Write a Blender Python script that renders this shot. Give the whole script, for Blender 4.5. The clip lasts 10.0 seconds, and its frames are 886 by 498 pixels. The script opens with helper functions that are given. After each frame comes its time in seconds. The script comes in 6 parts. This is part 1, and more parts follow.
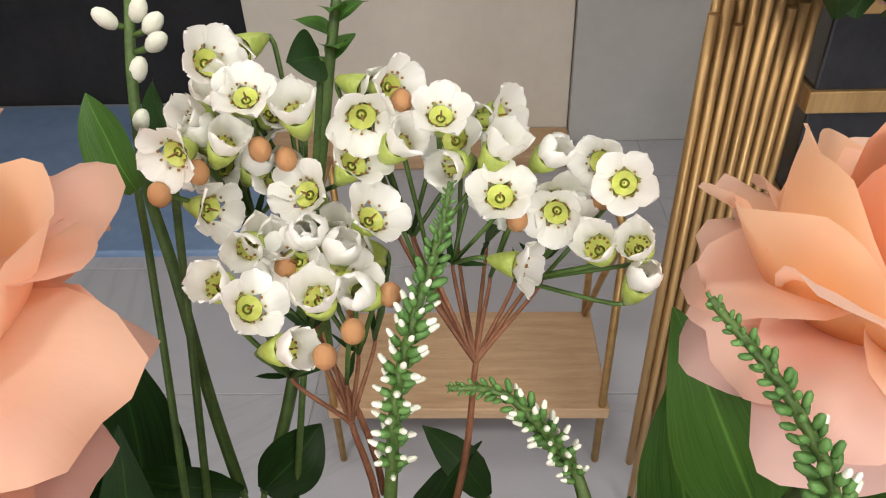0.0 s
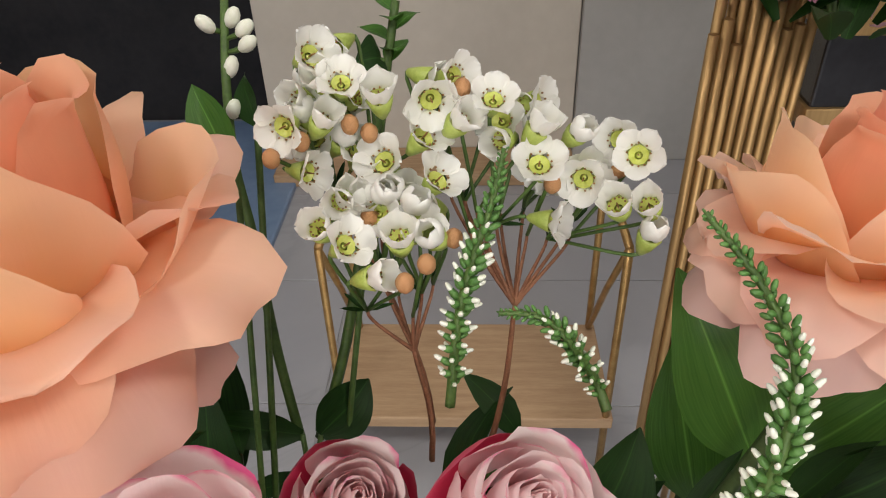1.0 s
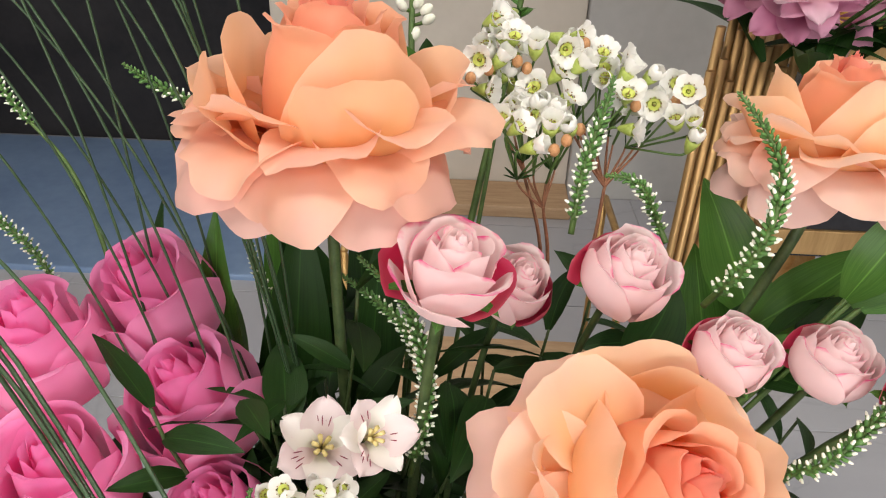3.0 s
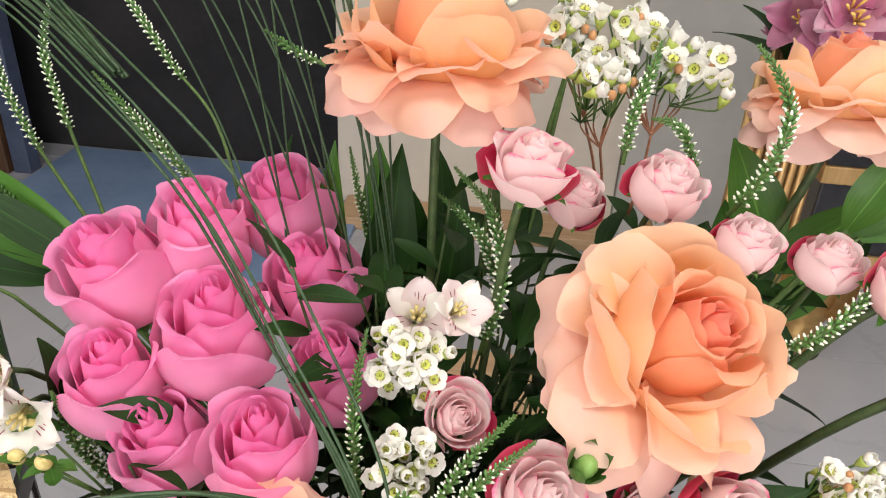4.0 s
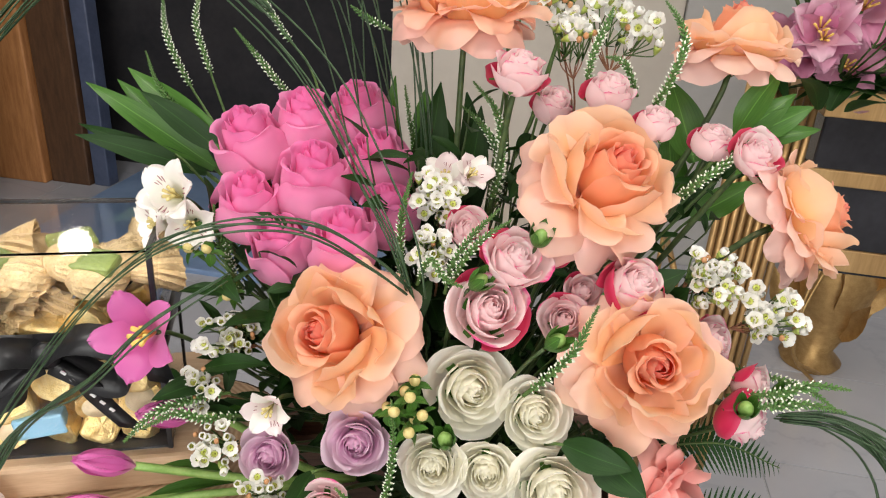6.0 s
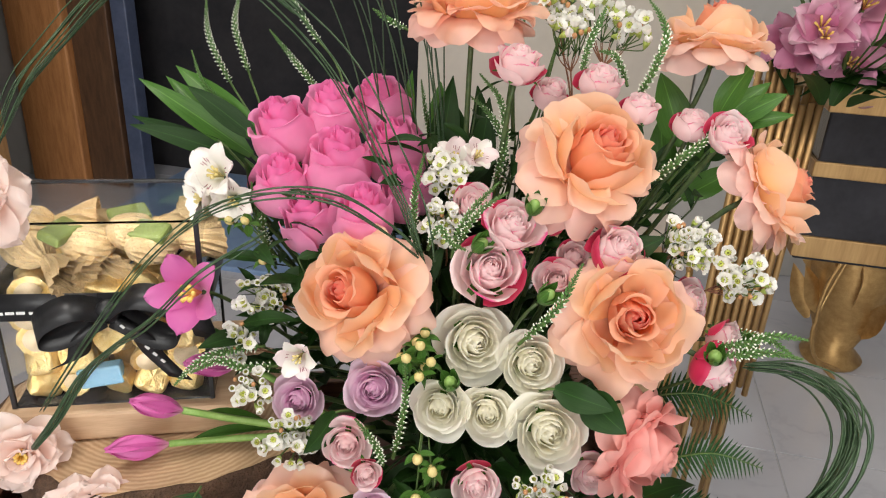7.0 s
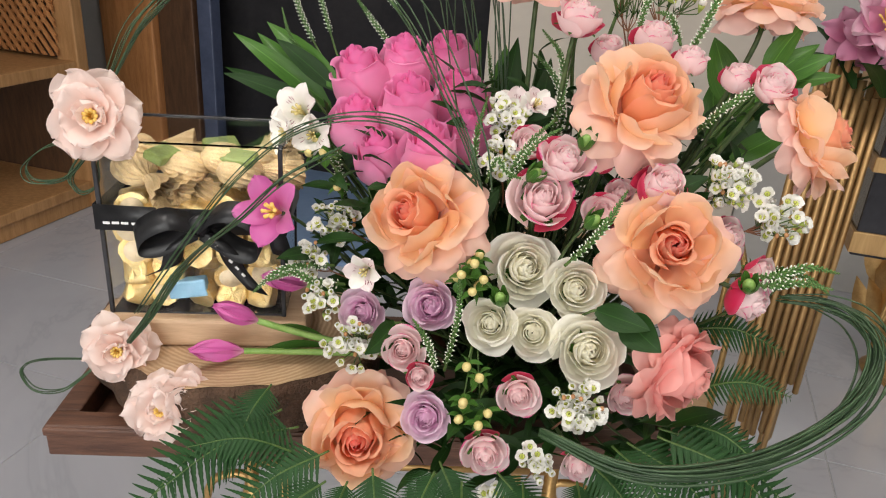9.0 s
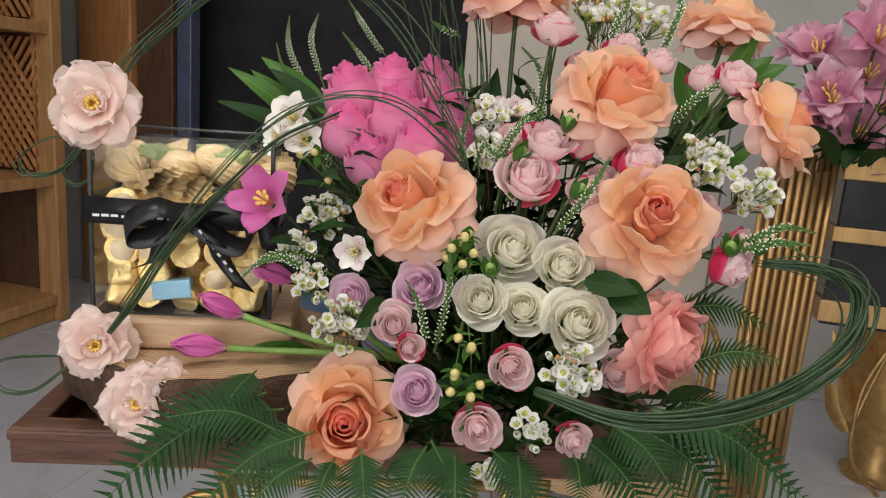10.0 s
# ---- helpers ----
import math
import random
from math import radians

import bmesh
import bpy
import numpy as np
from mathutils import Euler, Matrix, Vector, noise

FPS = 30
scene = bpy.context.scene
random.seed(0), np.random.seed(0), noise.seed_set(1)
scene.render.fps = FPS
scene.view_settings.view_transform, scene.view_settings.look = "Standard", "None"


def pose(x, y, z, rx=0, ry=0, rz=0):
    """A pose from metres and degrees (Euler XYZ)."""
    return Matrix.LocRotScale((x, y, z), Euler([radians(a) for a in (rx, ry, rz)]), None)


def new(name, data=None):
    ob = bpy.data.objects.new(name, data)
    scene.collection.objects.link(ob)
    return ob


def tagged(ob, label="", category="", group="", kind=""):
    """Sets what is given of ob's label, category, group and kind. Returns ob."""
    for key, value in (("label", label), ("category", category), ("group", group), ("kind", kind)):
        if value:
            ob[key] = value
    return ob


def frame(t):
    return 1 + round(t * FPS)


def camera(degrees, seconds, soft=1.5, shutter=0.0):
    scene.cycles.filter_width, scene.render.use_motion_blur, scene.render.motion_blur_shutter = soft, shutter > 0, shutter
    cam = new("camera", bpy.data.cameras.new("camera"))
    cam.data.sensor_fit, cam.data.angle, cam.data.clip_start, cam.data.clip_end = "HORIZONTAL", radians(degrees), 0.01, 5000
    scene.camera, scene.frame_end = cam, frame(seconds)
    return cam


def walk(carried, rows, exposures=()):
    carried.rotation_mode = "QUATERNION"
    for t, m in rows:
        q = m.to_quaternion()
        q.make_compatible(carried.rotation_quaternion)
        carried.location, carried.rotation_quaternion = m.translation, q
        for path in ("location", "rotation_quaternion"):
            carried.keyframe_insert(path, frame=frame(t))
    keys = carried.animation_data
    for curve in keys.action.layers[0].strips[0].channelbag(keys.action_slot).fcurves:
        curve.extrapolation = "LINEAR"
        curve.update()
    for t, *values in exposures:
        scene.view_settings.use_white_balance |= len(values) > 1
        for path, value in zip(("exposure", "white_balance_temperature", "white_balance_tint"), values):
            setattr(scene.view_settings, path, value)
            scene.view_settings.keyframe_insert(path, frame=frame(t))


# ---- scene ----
# The camera: seconds, place in metres, then yaw, pitch and roll in degrees.
cam = camera(62.46, 10.0, soft=1.1)
ROWS = [
    (0.0, 0.1719, 0.0424, 1.5817, -16.98, -36.68, -2.40),
    (0.5, 0.1611, 0.0308, 1.5866, -17.04, -36.15, -2.29),
    (1.0, 0.1455, 0.0053, 1.5921, -16.92, -35.07, -1.91),
    (1.5, 0.1295, -0.0128, 1.5996, -17.19, -34.22, -1.19),
    (2.0, 0.1083, -0.0405, 1.6029, -17.53, -33.01, -0.07),
    (2.5, 0.0839, -0.0776, 1.6037, -17.62, -31.79, 0.93),
    (3.0, 0.0406, -0.1131, 1.6061, -18.66, -31.61, 1.87),
    (3.2, 0.0273, -0.1287, 1.6000, -17.74, -31.13, 1.89),
    (4.3, -0.0201, -0.2549, 1.5828, -14.08, -27.77, 3.45),
    (4.5, -0.0264, -0.2865, 1.5763, -13.29, -27.50, 3.22),
    (5.0, -0.0299, -0.3448, 1.5775, -12.30, -26.14, 3.12),
    (5.5, -0.0378, -0.3961, 1.5734, -11.53, -24.95, 3.43),
    (6.0, -0.0421, -0.4544, 1.5676, -10.95, -24.70, 3.92),
    (6.2, -0.0419, -0.4729, 1.5714, -10.03, -25.16, 3.43),
    (7.3, -0.0366, -0.5545, 1.5723, -7.95, -23.90, 2.97),
    (7.5, -0.0426, -0.5618, 1.5721, -7.35, -23.78, 2.85),
    (8.0, -0.0502, -0.5845, 1.5688, -4.58, -23.97, 3.22),
    (8.5, -0.0360, -0.6040, 1.5587, -4.04, -23.85, 4.51),
    (9.0, -0.0419, -0.6248, 1.5260, -3.42, -23.44, 4.03),
    (9.5, -0.0656, -0.6597, 1.4294, -4.31, -19.07, 4.52),
    (10.0, -0.0556, -0.6827, 1.3824, -5.22, -11.86, 4.42),
]
EXPOSURES = [(0.0, 0.05), (1.0, -0.3), (2.0, -0.2), (2.5, -0.02), (4.5, 0.2), (5.5, 0.12), (7.5, -0.02), (9.0, -0.08), (9.5, -0.22), (10.0, -0.4)]
walk(cam, [(t, pose(x, y, z, 90 + pitch, 0, yaw) @ pose(0, 0, 0, 0, 0, roll)) for t, x, y, z, yaw, pitch, roll in ROWS], EXPOSURES)

# ---- world and light ----
world = bpy.data.worlds.new("world")
scene.world = world
world.use_nodes = True
wbg = world.node_tree.nodes["Background"]
sky = world.node_tree.nodes.new("ShaderNodeTexSky")
sky.sky_type, sky.sun_disc, sky.sun_elevation, sky.sun_rotation = "NISHITA", False, radians(35), radians(150)
world.node_tree.links.new(sky.outputs["Color"], wbg.inputs["Color"])
wbg.inputs["Strength"].default_value = 0.1

FLOOR = 0.25
CEIL = 3.05


def ceiling_lamp(x, y, size, power, color=(1.0, 0.95, 0.88)):
    data = bpy.data.lights.new("ceiling_panel_light", "AREA")
    data.shape, data.size, data.energy, data.color = "DISK", size, power, color
    ob = new("ceiling_panel_light", data)
    ob.matrix_basis = pose(x, y, CEIL - 0.03)
    return ob


def rz_deg(a):
    return Matrix.Rotation(radians(a), 4, "Z")


LAMPS = [(-0.9, -0.3, 20), (0.9, -0.9, 23), (-0.6, -2.2, 20), (1.2, 1.0, 6), (-0.7, 1.5, 6)]
for lx, ly, lp in LAMPS:
    ceiling_lamp(lx, ly, 0.5, lp)

# Unseen area lamp behind the camera, added as soft frontal fill.
wl = bpy.data.lights.new("front_fill_light", "AREA")
wl.shape, wl.size, wl.size_y, wl.energy, wl.color = "RECTANGLE", 3.1, 1.7, 86, (1.0, 0.98, 0.95)
new("front_fill_light", wl).matrix_basis = rz_deg(-20) @ Matrix.Translation((0, -3.57, 1.75)) @ pose(0, 0, 0, 90, 0, 0)

# ---- materials ----


def mat(name):
    m = bpy.data.materials.new(name)
    m.use_nodes = True
    nt = m.node_tree
    return m, nt, nt.nodes["Principled BSDF"]


def node(nt, kind, **inputs):
    n = nt.nodes.new(kind)
    for k, v in inputs.items():
        n.inputs[k.replace("_", " ")].default_value = v
    return n


def mixc(nt, fac, a, b):
    """A colour mix node; fac, a and b are sockets or values."""
    n = nt.nodes.new("ShaderNodeMix")
    n.data_type = "RGBA"
    for sock, val in ((n.inputs[0], fac), (n.inputs[6], a), (n.inputs[7], b)):
        if isinstance(val, bpy.types.NodeSocket):
            nt.links.new(val, sock)
        else:
            sock.default_value = val if isinstance(val, float) else (*val, 1.0)
    return n.outputs[2]


def ramp(nt, fac, stops):
    r = nt.nodes.new("ShaderNodeValToRGB")
    while len(r.color_ramp.elements) < len(stops):
        r.color_ramp.elements.new(0.5)
    for e, (p, c) in zip(r.color_ramp.elements, stops):
        e.position = p
        e.color = (*c, 1.0) if len(c) == 3 else c
    nt.links.new(fac, r.inputs[0])
    return r.outputs[0]


def noise_fac(nt, scale, detail=3.0, vector=None, rough=0.55):
    n = node(nt, "ShaderNodeTexNoise", Scale=scale, Detail=detail, Roughness=rough)
    if vector is not None:
        nt.links.new(vector, n.inputs["Vector"])
    return n.outputs["Fac"]


def objcoord(nt):
    return nt.nodes.new("ShaderNodeTexCoord").outputs["Object"]


def bump(nt, bsdf, fac, strength, dist=0.001):
    b = node(nt, "ShaderNodeBump", Strength=strength, Distance=dist)
    nt.links.new(fac, b.inputs["Height"])
    nt.links.new(b.outputs["Normal"], bsdf.inputs["Normal"])


def thin(nt, bsdf, color, amount):
    """Lets light through a thin sheet."""
    tr = nt.nodes.new("ShaderNodeBsdfTranslucent")
    mx = nt.nodes.new("ShaderNodeMixShader")
    mx.inputs[0].default_value = amount
    out = nt.nodes["Material Output"]
    nt.links.new(color, tr.inputs["Color"])
    nt.links.new(bsdf.outputs[0], mx.inputs[1])
    nt.links.new(tr.outputs[0], mx.inputs[2])
    nt.links.new(mx.outputs[0], out.inputs["Surface"])


def petal_mat(name, stops, outer, edge=None, edge_from=0.86, rough=0.5, thru=0.3, vein=0.12):
    """Petal: colours from base to tip, an outer-petal colour by 'tone', and a stained rim."""
    m, nt, bs = mat(name)
    uv = nt.nodes.new("ShaderNodeUVMap").outputs["UV"]
    sep = nt.nodes.new("ShaderNodeSeparateXYZ")
    nt.links.new(uv, sep.inputs[0])
    col = ramp(nt, sep.outputs["Y"], stops)
    tone = nt.nodes.new("ShaderNodeAttribute")
    tone.attribute_name = "tone"
    mott = nt.nodes.new("ShaderNodeMath")
    mott.operation = "MULTIPLY_ADD"
    nt.links.new(ramp(nt, noise_fac(nt, 28.0, 3.0, objcoord(nt)), [(0.4, (0, 0, 0)), (0.7, (1, 1, 1))]), mott.inputs[0])
    mott.inputs[1].default_value = 0.3
    nt.links.new(tone.outputs["Fac"], mott.inputs[2])
    mott.use_clamp = True
    col = mixc(nt, mott.outputs[0], col, outer)
    big = noise_fac(nt, 45.0, 2.0, objcoord(nt))
    blot = ramp(nt, big, [(0.35, (0.95, 0.95, 0.95)), (0.65, (1.0, 1.0, 1.0))])
    mul = nt.nodes.new("ShaderNodeMix")
    mul.data_type, mul.blend_type = "RGBA", "MULTIPLY"
    mul.inputs[0].default_value = 1.0
    nt.links.new(col, mul.inputs[6])
    nt.links.new(blot, mul.inputs[7])
    col = mul.outputs[2]
    mp = nt.nodes.new("ShaderNodeMapping")
    mp.inputs["Scale"].default_value = (26.0, 2.5, 1.0)
    nt.links.new(uv, mp.inputs["Vector"])
    veins = noise_fac(nt, 1.6, 3.0, mp.outputs[0])
    if edge:
        wob = nt.nodes.new("ShaderNodeMath")
        wob.operation = "MULTIPLY_ADD"
        nt.links.new(noise_fac(nt, 60.0, 3.0, objcoord(nt)), wob.inputs[0])
        wob.inputs[1].default_value = 0.55
        nt.links.new(sep.outputs["Z"], wob.inputs[2])
        add = nt.nodes.new("ShaderNodeMath")
        add.operation = "ADD"
        nt.links.new(sep.outputs["Y"], add.inputs[0])
        nt.links.new(wob.outputs[0], add.inputs[1])
        f = ramp(nt, add.outputs[0], [(0.0, (0, 0, 0)), (1.0, (0, 0, 0))])
        r = f.node.color_ramp
        r.elements[0].position, r.elements[1].position = min(edge_from, 0.98), 1.0
        r.elements[1].color = (1, 1, 1, 1)
        sc = nt.nodes.new("ShaderNodeMath")
        sc.operation = "MULTIPLY"
        sc.inputs[1].default_value = 0.74
        nt.links.new(add.outputs[0], sc.inputs[0])
        nt.links.new(sc.outputs[0], f.node.inputs[0])
        col = mixc(nt, f, col, edge)
    nt.links.new(col, bs.inputs["Base Color"])
    bs.inputs["Roughness"].default_value = rough
    bs.inputs["Specular IOR Level"].default_value = 0.3
    bs.inputs["Sheen Weight"].default_value = 0.15
    bump(nt, bs, veins, vein, 0.0008)
    thin(nt, bs, col, thru)
    return m


def simple(name, c1, c2, scale, rough=0.6, metal=0.0, bmp=0.15, dist=0.001, thru=0.0, spec=0.4, stretch=None):
    """Two tones of noise at two scales, with fine relief."""
    m, nt, bs = mat(name)
    vec = objcoord(nt)
    if stretch:
        mp = nt.nodes.new("ShaderNodeMapping")
        mp.inputs["Scale"].default_value = stretch
        nt.links.new(vec, mp.inputs["Vector"])
        vec = mp.outputs[0]
    a = noise_fac(nt, scale, 4.0, vec)
    b = noise_fac(nt, scale * 7.3, 3.0, vec)
    avg = nt.nodes.new("ShaderNodeMath")
    avg.operation = "MULTIPLY_ADD"
    avg.inputs[1].default_value = 0.45
    nt.links.new(b, avg.inputs[0])
    nt.links.new(a, avg.inputs[2])
    col = ramp(nt, avg.outputs[0], [(0.45, c1), (0.95, c2)])
    nt.links.new(col, bs.inputs["Base Color"])
    bs.inputs["Roughness"].default_value = rough
    bs.inputs["Metallic"].default_value = metal
    bs.inputs["Specular IOR Level"].default_value = spec
    if bmp:
        bump(nt, bs, b, bmp, dist)
    if thru:
        thin(nt, bs, col, thru)
    return m


def leaf_mat(name, dark, light, rough=0.38, thru=0.18):
    m, nt, bs = mat(name)
    uv = nt.nodes.new("ShaderNodeUVMap").outputs["UV"]
    sep = nt.nodes.new("ShaderNodeSeparateXYZ")
    nt.links.new(uv, sep.inputs[0])
    rib = ramp(nt, sep.outputs["X"], [(0.0, (0, 0, 0)), (0.475, (0, 0, 0)), (0.5, (1, 1, 1)), (0.525, (0, 0, 0)), (1.0, (0, 0, 0))])
    mp = nt.nodes.new("ShaderNodeMapping")
    mp.inputs["Scale"].default_value = (22.0, 1.2, 1.0)
    nt.links.new(uv, mp.inputs["Vector"])
    v = noise_fac(nt, 2.0, 3.0, mp.outputs[0])
    oi = nt.nodes.new("ShaderNodeObjectInfo")
    col = mixc(nt, ramp(nt, v, [(0.3, (0, 0, 0)), (0.75, (1, 1, 1))]), dark, light)
    rnd = nt.nodes.new("ShaderNodeMath")
    rnd.operation = "MULTIPLY"
    rnd.inputs[1].default_value = 0.5
    nt.links.new(oi.outputs["Random"], rnd.inputs[0])
    col = mixc(nt, rnd.outputs[0], col, light)
    col = mixc(nt, rib, col, tuple(min(1, c * 1.7) for c in light))
    nt.links.new(col, bs.inputs["Base Color"])
    bs.inputs["Roughness"].default_value = rough
    bs.inputs["Specular IOR Level"].default_value = 0.25
    bump(nt, bs, v, 0.25, 0.0006)
    thin(nt, bs, col, thru)
    return m


M_PEACH = petal_mat("peach_petal", [(0.0, (0.9, 0.25, 0.05)), (0.3, (0.97, 0.45, 0.14)), (0.65, (0.985, 0.62, 0.28)), (1.0, (0.985, 0.69, 0.44))], (0.985, 0.67, 0.61), rough=0.5, thru=0.48)
M_APRICOT = petal_mat("apricot_petal", [(0.0, (0.9, 0.22, 0.04)), (0.3, (0.97, 0.43, 0.12)), (0.65, (0.985, 0.59, 0.24)), (1.0, (0.985, 0.64, 0.38))], (0.985, 0.63, 0.55), rough=0.5, thru=0.5)
M_PEACH_CORE = petal_mat("peach_core_petal", [(0.0, (0.92, 0.28, 0.08)), (0.5, (0.98, 0.46, 0.2)), (1.0, (0.98, 0.56, 0.36))], (0.93, 0.27, 0.22), rough=0.5, thru=0.5)
M_CORAL = petal_mat("coral_petal", [(0.0, (0.88, 0.25, 0.2)), (0.5, (0.95, 0.4, 0.37)), (1.0, (0.96, 0.5, 0.46))], (0.96, 0.53, 0.48), rough=0.5, thru=0.45)
M_PINK = petal_mat("hot_pink_petal", [(0.0, (0.95, 0.6, 0.62)), (0.35, (0.98, 0.48, 0.7)), (0.8, (0.97, 0.3, 0.62)), (1.0, (0.96, 0.25, 0.58))], (0.98, 0.46, 0.7), rough=0.45, thru=0.48)
M_WHITE = petal_mat("white_rose_petal", [(0.0, (0.98, 0.92, 0.66)), (0.4, (0.99, 0.96, 0.82)), (1.0, (0.99, 0.975, 0.89))], (0.99, 0.97, 0.88), rough=0.5, thru=0.55)
M_LAV = petal_mat("lavender_petal", [(0.0, (0.86, 0.5, 0.72)), (0.4, (0.94, 0.65, 0.84)), (1.0, (0.96, 0.75, 0.89))], (0.95, 0.74, 0.87), rough=0.5, thru=0.55)
M_SPRAY = petal_mat("pink_white_petal", [(0.0, (0.98, 0.6, 0.62)), (0.4, (0.985, 0.77, 0.78)), (1.0, (0.985, 0.84, 0.84))], (0.985, 0.75, 0.77), edge=(0.85, 0.12, 0.34), edge_from=0.93, rough=0.5, thru=0.52)
M_RED = petal_mat("crimson_petal", [(0.0, (0.85, 0.6, 0.5)), (0.25, (0.72, 0.06, 0.12)), (0.85, (0.62, 0.015, 0.08)), (1.0, (0.75, 0.1, 0.2))], (0.6, 0.02, 0.1), rough=0.5)
M_MAGENTA = petal_mat("magenta_petal", [(0.0, (0.8, 0.5, 0.55)), (0.25, (0.68, 0.14, 0.42)), (1.0, (0.72, 0.19, 0.48))], (0.62, 0.1, 0.37), rough=0.35, thru=0.25)
M_BLUSH = petal_mat("blush_petal", [(0.0, (0.97, 0.5, 0.28)), (0.25, (0.97, 0.76, 0.68)), (1.0, (0.96, 0.83, 0.78))], (0.95, 0.77, 0.73), rough=0.6, thru=0.45)
M_ALSTRO = petal_mat("alstroemeria_petal", [(0.0, (0.7, 0.72, 0.4)), (0.4, (0.93, 0.91, 0.84)), (1.0, (0.94, 0.9, 0.86))], (0.85, 0.68, 0.7), rough=0.5, thru=0.25)
M_LILY = petal_mat("lily_petal", [(0.0, (0.7, 0.5, 0.4)), (0.35, (0.6, 0.16, 0.33)), (0.8, (0.76, 0.38, 0.52)), (1.0, (0.86, 0.62, 0.68))], (0.8, 0.5, 0.6), rough=0.5)
M_WAX = petal_mat("waxflower_petal", [(0.0, (0.72, 0.74, 0.45)), (0.25, (0.92, 0.91, 0.85)), (1.0, (0.95, 0.94, 0.91))], (0.95, 0.92, 0.89), rough=0.3, thru=0.35, vein=0.06)
M_WAXCUP = simple("waxflower_cup", (0.26, 0.34, 0.06), (0.44, 0.51, 0.13), 300, 0.35)
M_WAXEYE = simple("waxflower_eye", (0.48, 0.54, 0.08), (0.64, 0.68, 0.2), 400, 0.25)
M_STAMEN = simple("brown_anther", (0.16, 0.07, 0.02), (0.34, 0.18, 0.06), 500, 0.6)
M_WAXBUD = simple("waxflower_bud", (0.33, 0.13, 0.05), (0.6, 0.33, 0.15), 350, 0.5, bmp=0.4, dist=0.0005)
M_TWIG = simple("brown_twig", (0.16, 0.06, 0.03), (0.33, 0.15, 0.08), 200, 0.6, bmp=0.4)
M_STEM = simple("green_stem", (0.04, 0.08, 0.018), (0.1, 0.17, 0.04), 120, 0.5)
M_STEMD = simple("dark_stem", (0.025, 0.05, 0.015), (0.08, 0.12, 0.04), 120, 0.5)
M_LEAF = leaf_mat("green_leaf", (0.006, 0.024, 0.004), (0.02, 0.062, 0.01), rough=0.5)
M_LEAFL = leaf_mat("bright_leaf", (0.03, 0.1, 0.014), (0.085, 0.2, 0.035), rough=0.33)
M_FERN = leaf_mat("fern_leaf", (0.009, 0.037, 0.01), (0.027, 0.085, 0.023), rough=0.5)
M_GRASS = simple("steel_grass", (0.015, 0.04, 0.014), (0.055, 0.1, 0.045), 60, 0.4, stretch=(1, 1, 1))
M_SPIKE = simple("green_bud", (0.045, 0.13, 0.025), (0.13, 0.27, 0.07), 300, 0.45)
M_SPIKEW = simple("white_bud", (0.72, 0.75, 0.6), (0.86, 0.86, 0.78), 300, 0.5)
M_BERRY = simple("cream_berry", (0.5, 0.4, 0.12), (0.74, 0.62, 0.3), 120, 0.25, bmp=0.0)
M_YELLOW = simple("yellow_anther", (0.75, 0.45, 0.08), (0.9, 0.65, 0.2), 300, 0.6)
M_STREAK = simple("maroon_streak", (0.2, 0.02, 0.06), (0.3, 0.05, 0.08), 300, 0.5)

# ---- mesh helpers ----


def mesh_from(name, verts, faces, material, uv=None, tone=0.0, smooth=True):
    me = bpy.data.meshes.new(name)
    me.from_pydata([tuple(v) for v in verts], [], faces)
    mats = material if isinstance(material, (list, tuple)) else [material]
    for m in mats:
        me.materials.append(m)
    if uv is not None:
        lay = me.uv_layers.new(name="UVMap")
        idx = np.empty(len(me.loops), dtype=np.int32)
        me.loops.foreach_get("vertex_index", idx)
        lay.data.foreach_set("uv", np.asarray(uv, dtype=np.float32)[idx].ravel())
        at = me.attributes.new("tone", "FLOAT", "POINT")
        at.data.foreach_set("value", np.full(len(verts), tone, dtype=np.float32))
    if smooth:
        me.polygons.foreach_set("use_smooth", [True] * len(me.polygons))
    me.update()
    return me


def link(name, me, parent=None, m=None, label=""):
    ob = new(name, me)
    if parent is not None:
        ob.parent = parent
    if m is not None:
        ob.matrix_basis = m
    return tagged(ob, label) if label else ob


def part(name, bm, material, parent, label="", smooth=False):
    """Links a bmesh as one mesh under a thing or part."""
    me = bpy.data.meshes.new(name)
    bm.to_mesh(me)
    bm.free()
    for m in material if isinstance(material, (list, tuple)) else [material]:
        me.materials.append(m)
    if smooth:
        me.polygons.foreach_set("use_smooth", [True] * len(me.polygons))
    return link(name, me, parent, None, label)


def empty(name, m, label, category, group="", kind=""):
    ob = new(name)
    ob.empty_display_size = 0.01
    ob.matrix_basis = m
    return tagged(ob, label, category, group, kind)


def grid_faces(nu, nv):
    return [(j * nu + i, j * nu + i + 1, (j + 1) * nu + i + 1, (j + 1) * nu + i) for j in range(nv - 1) for i in range(nu - 1)]


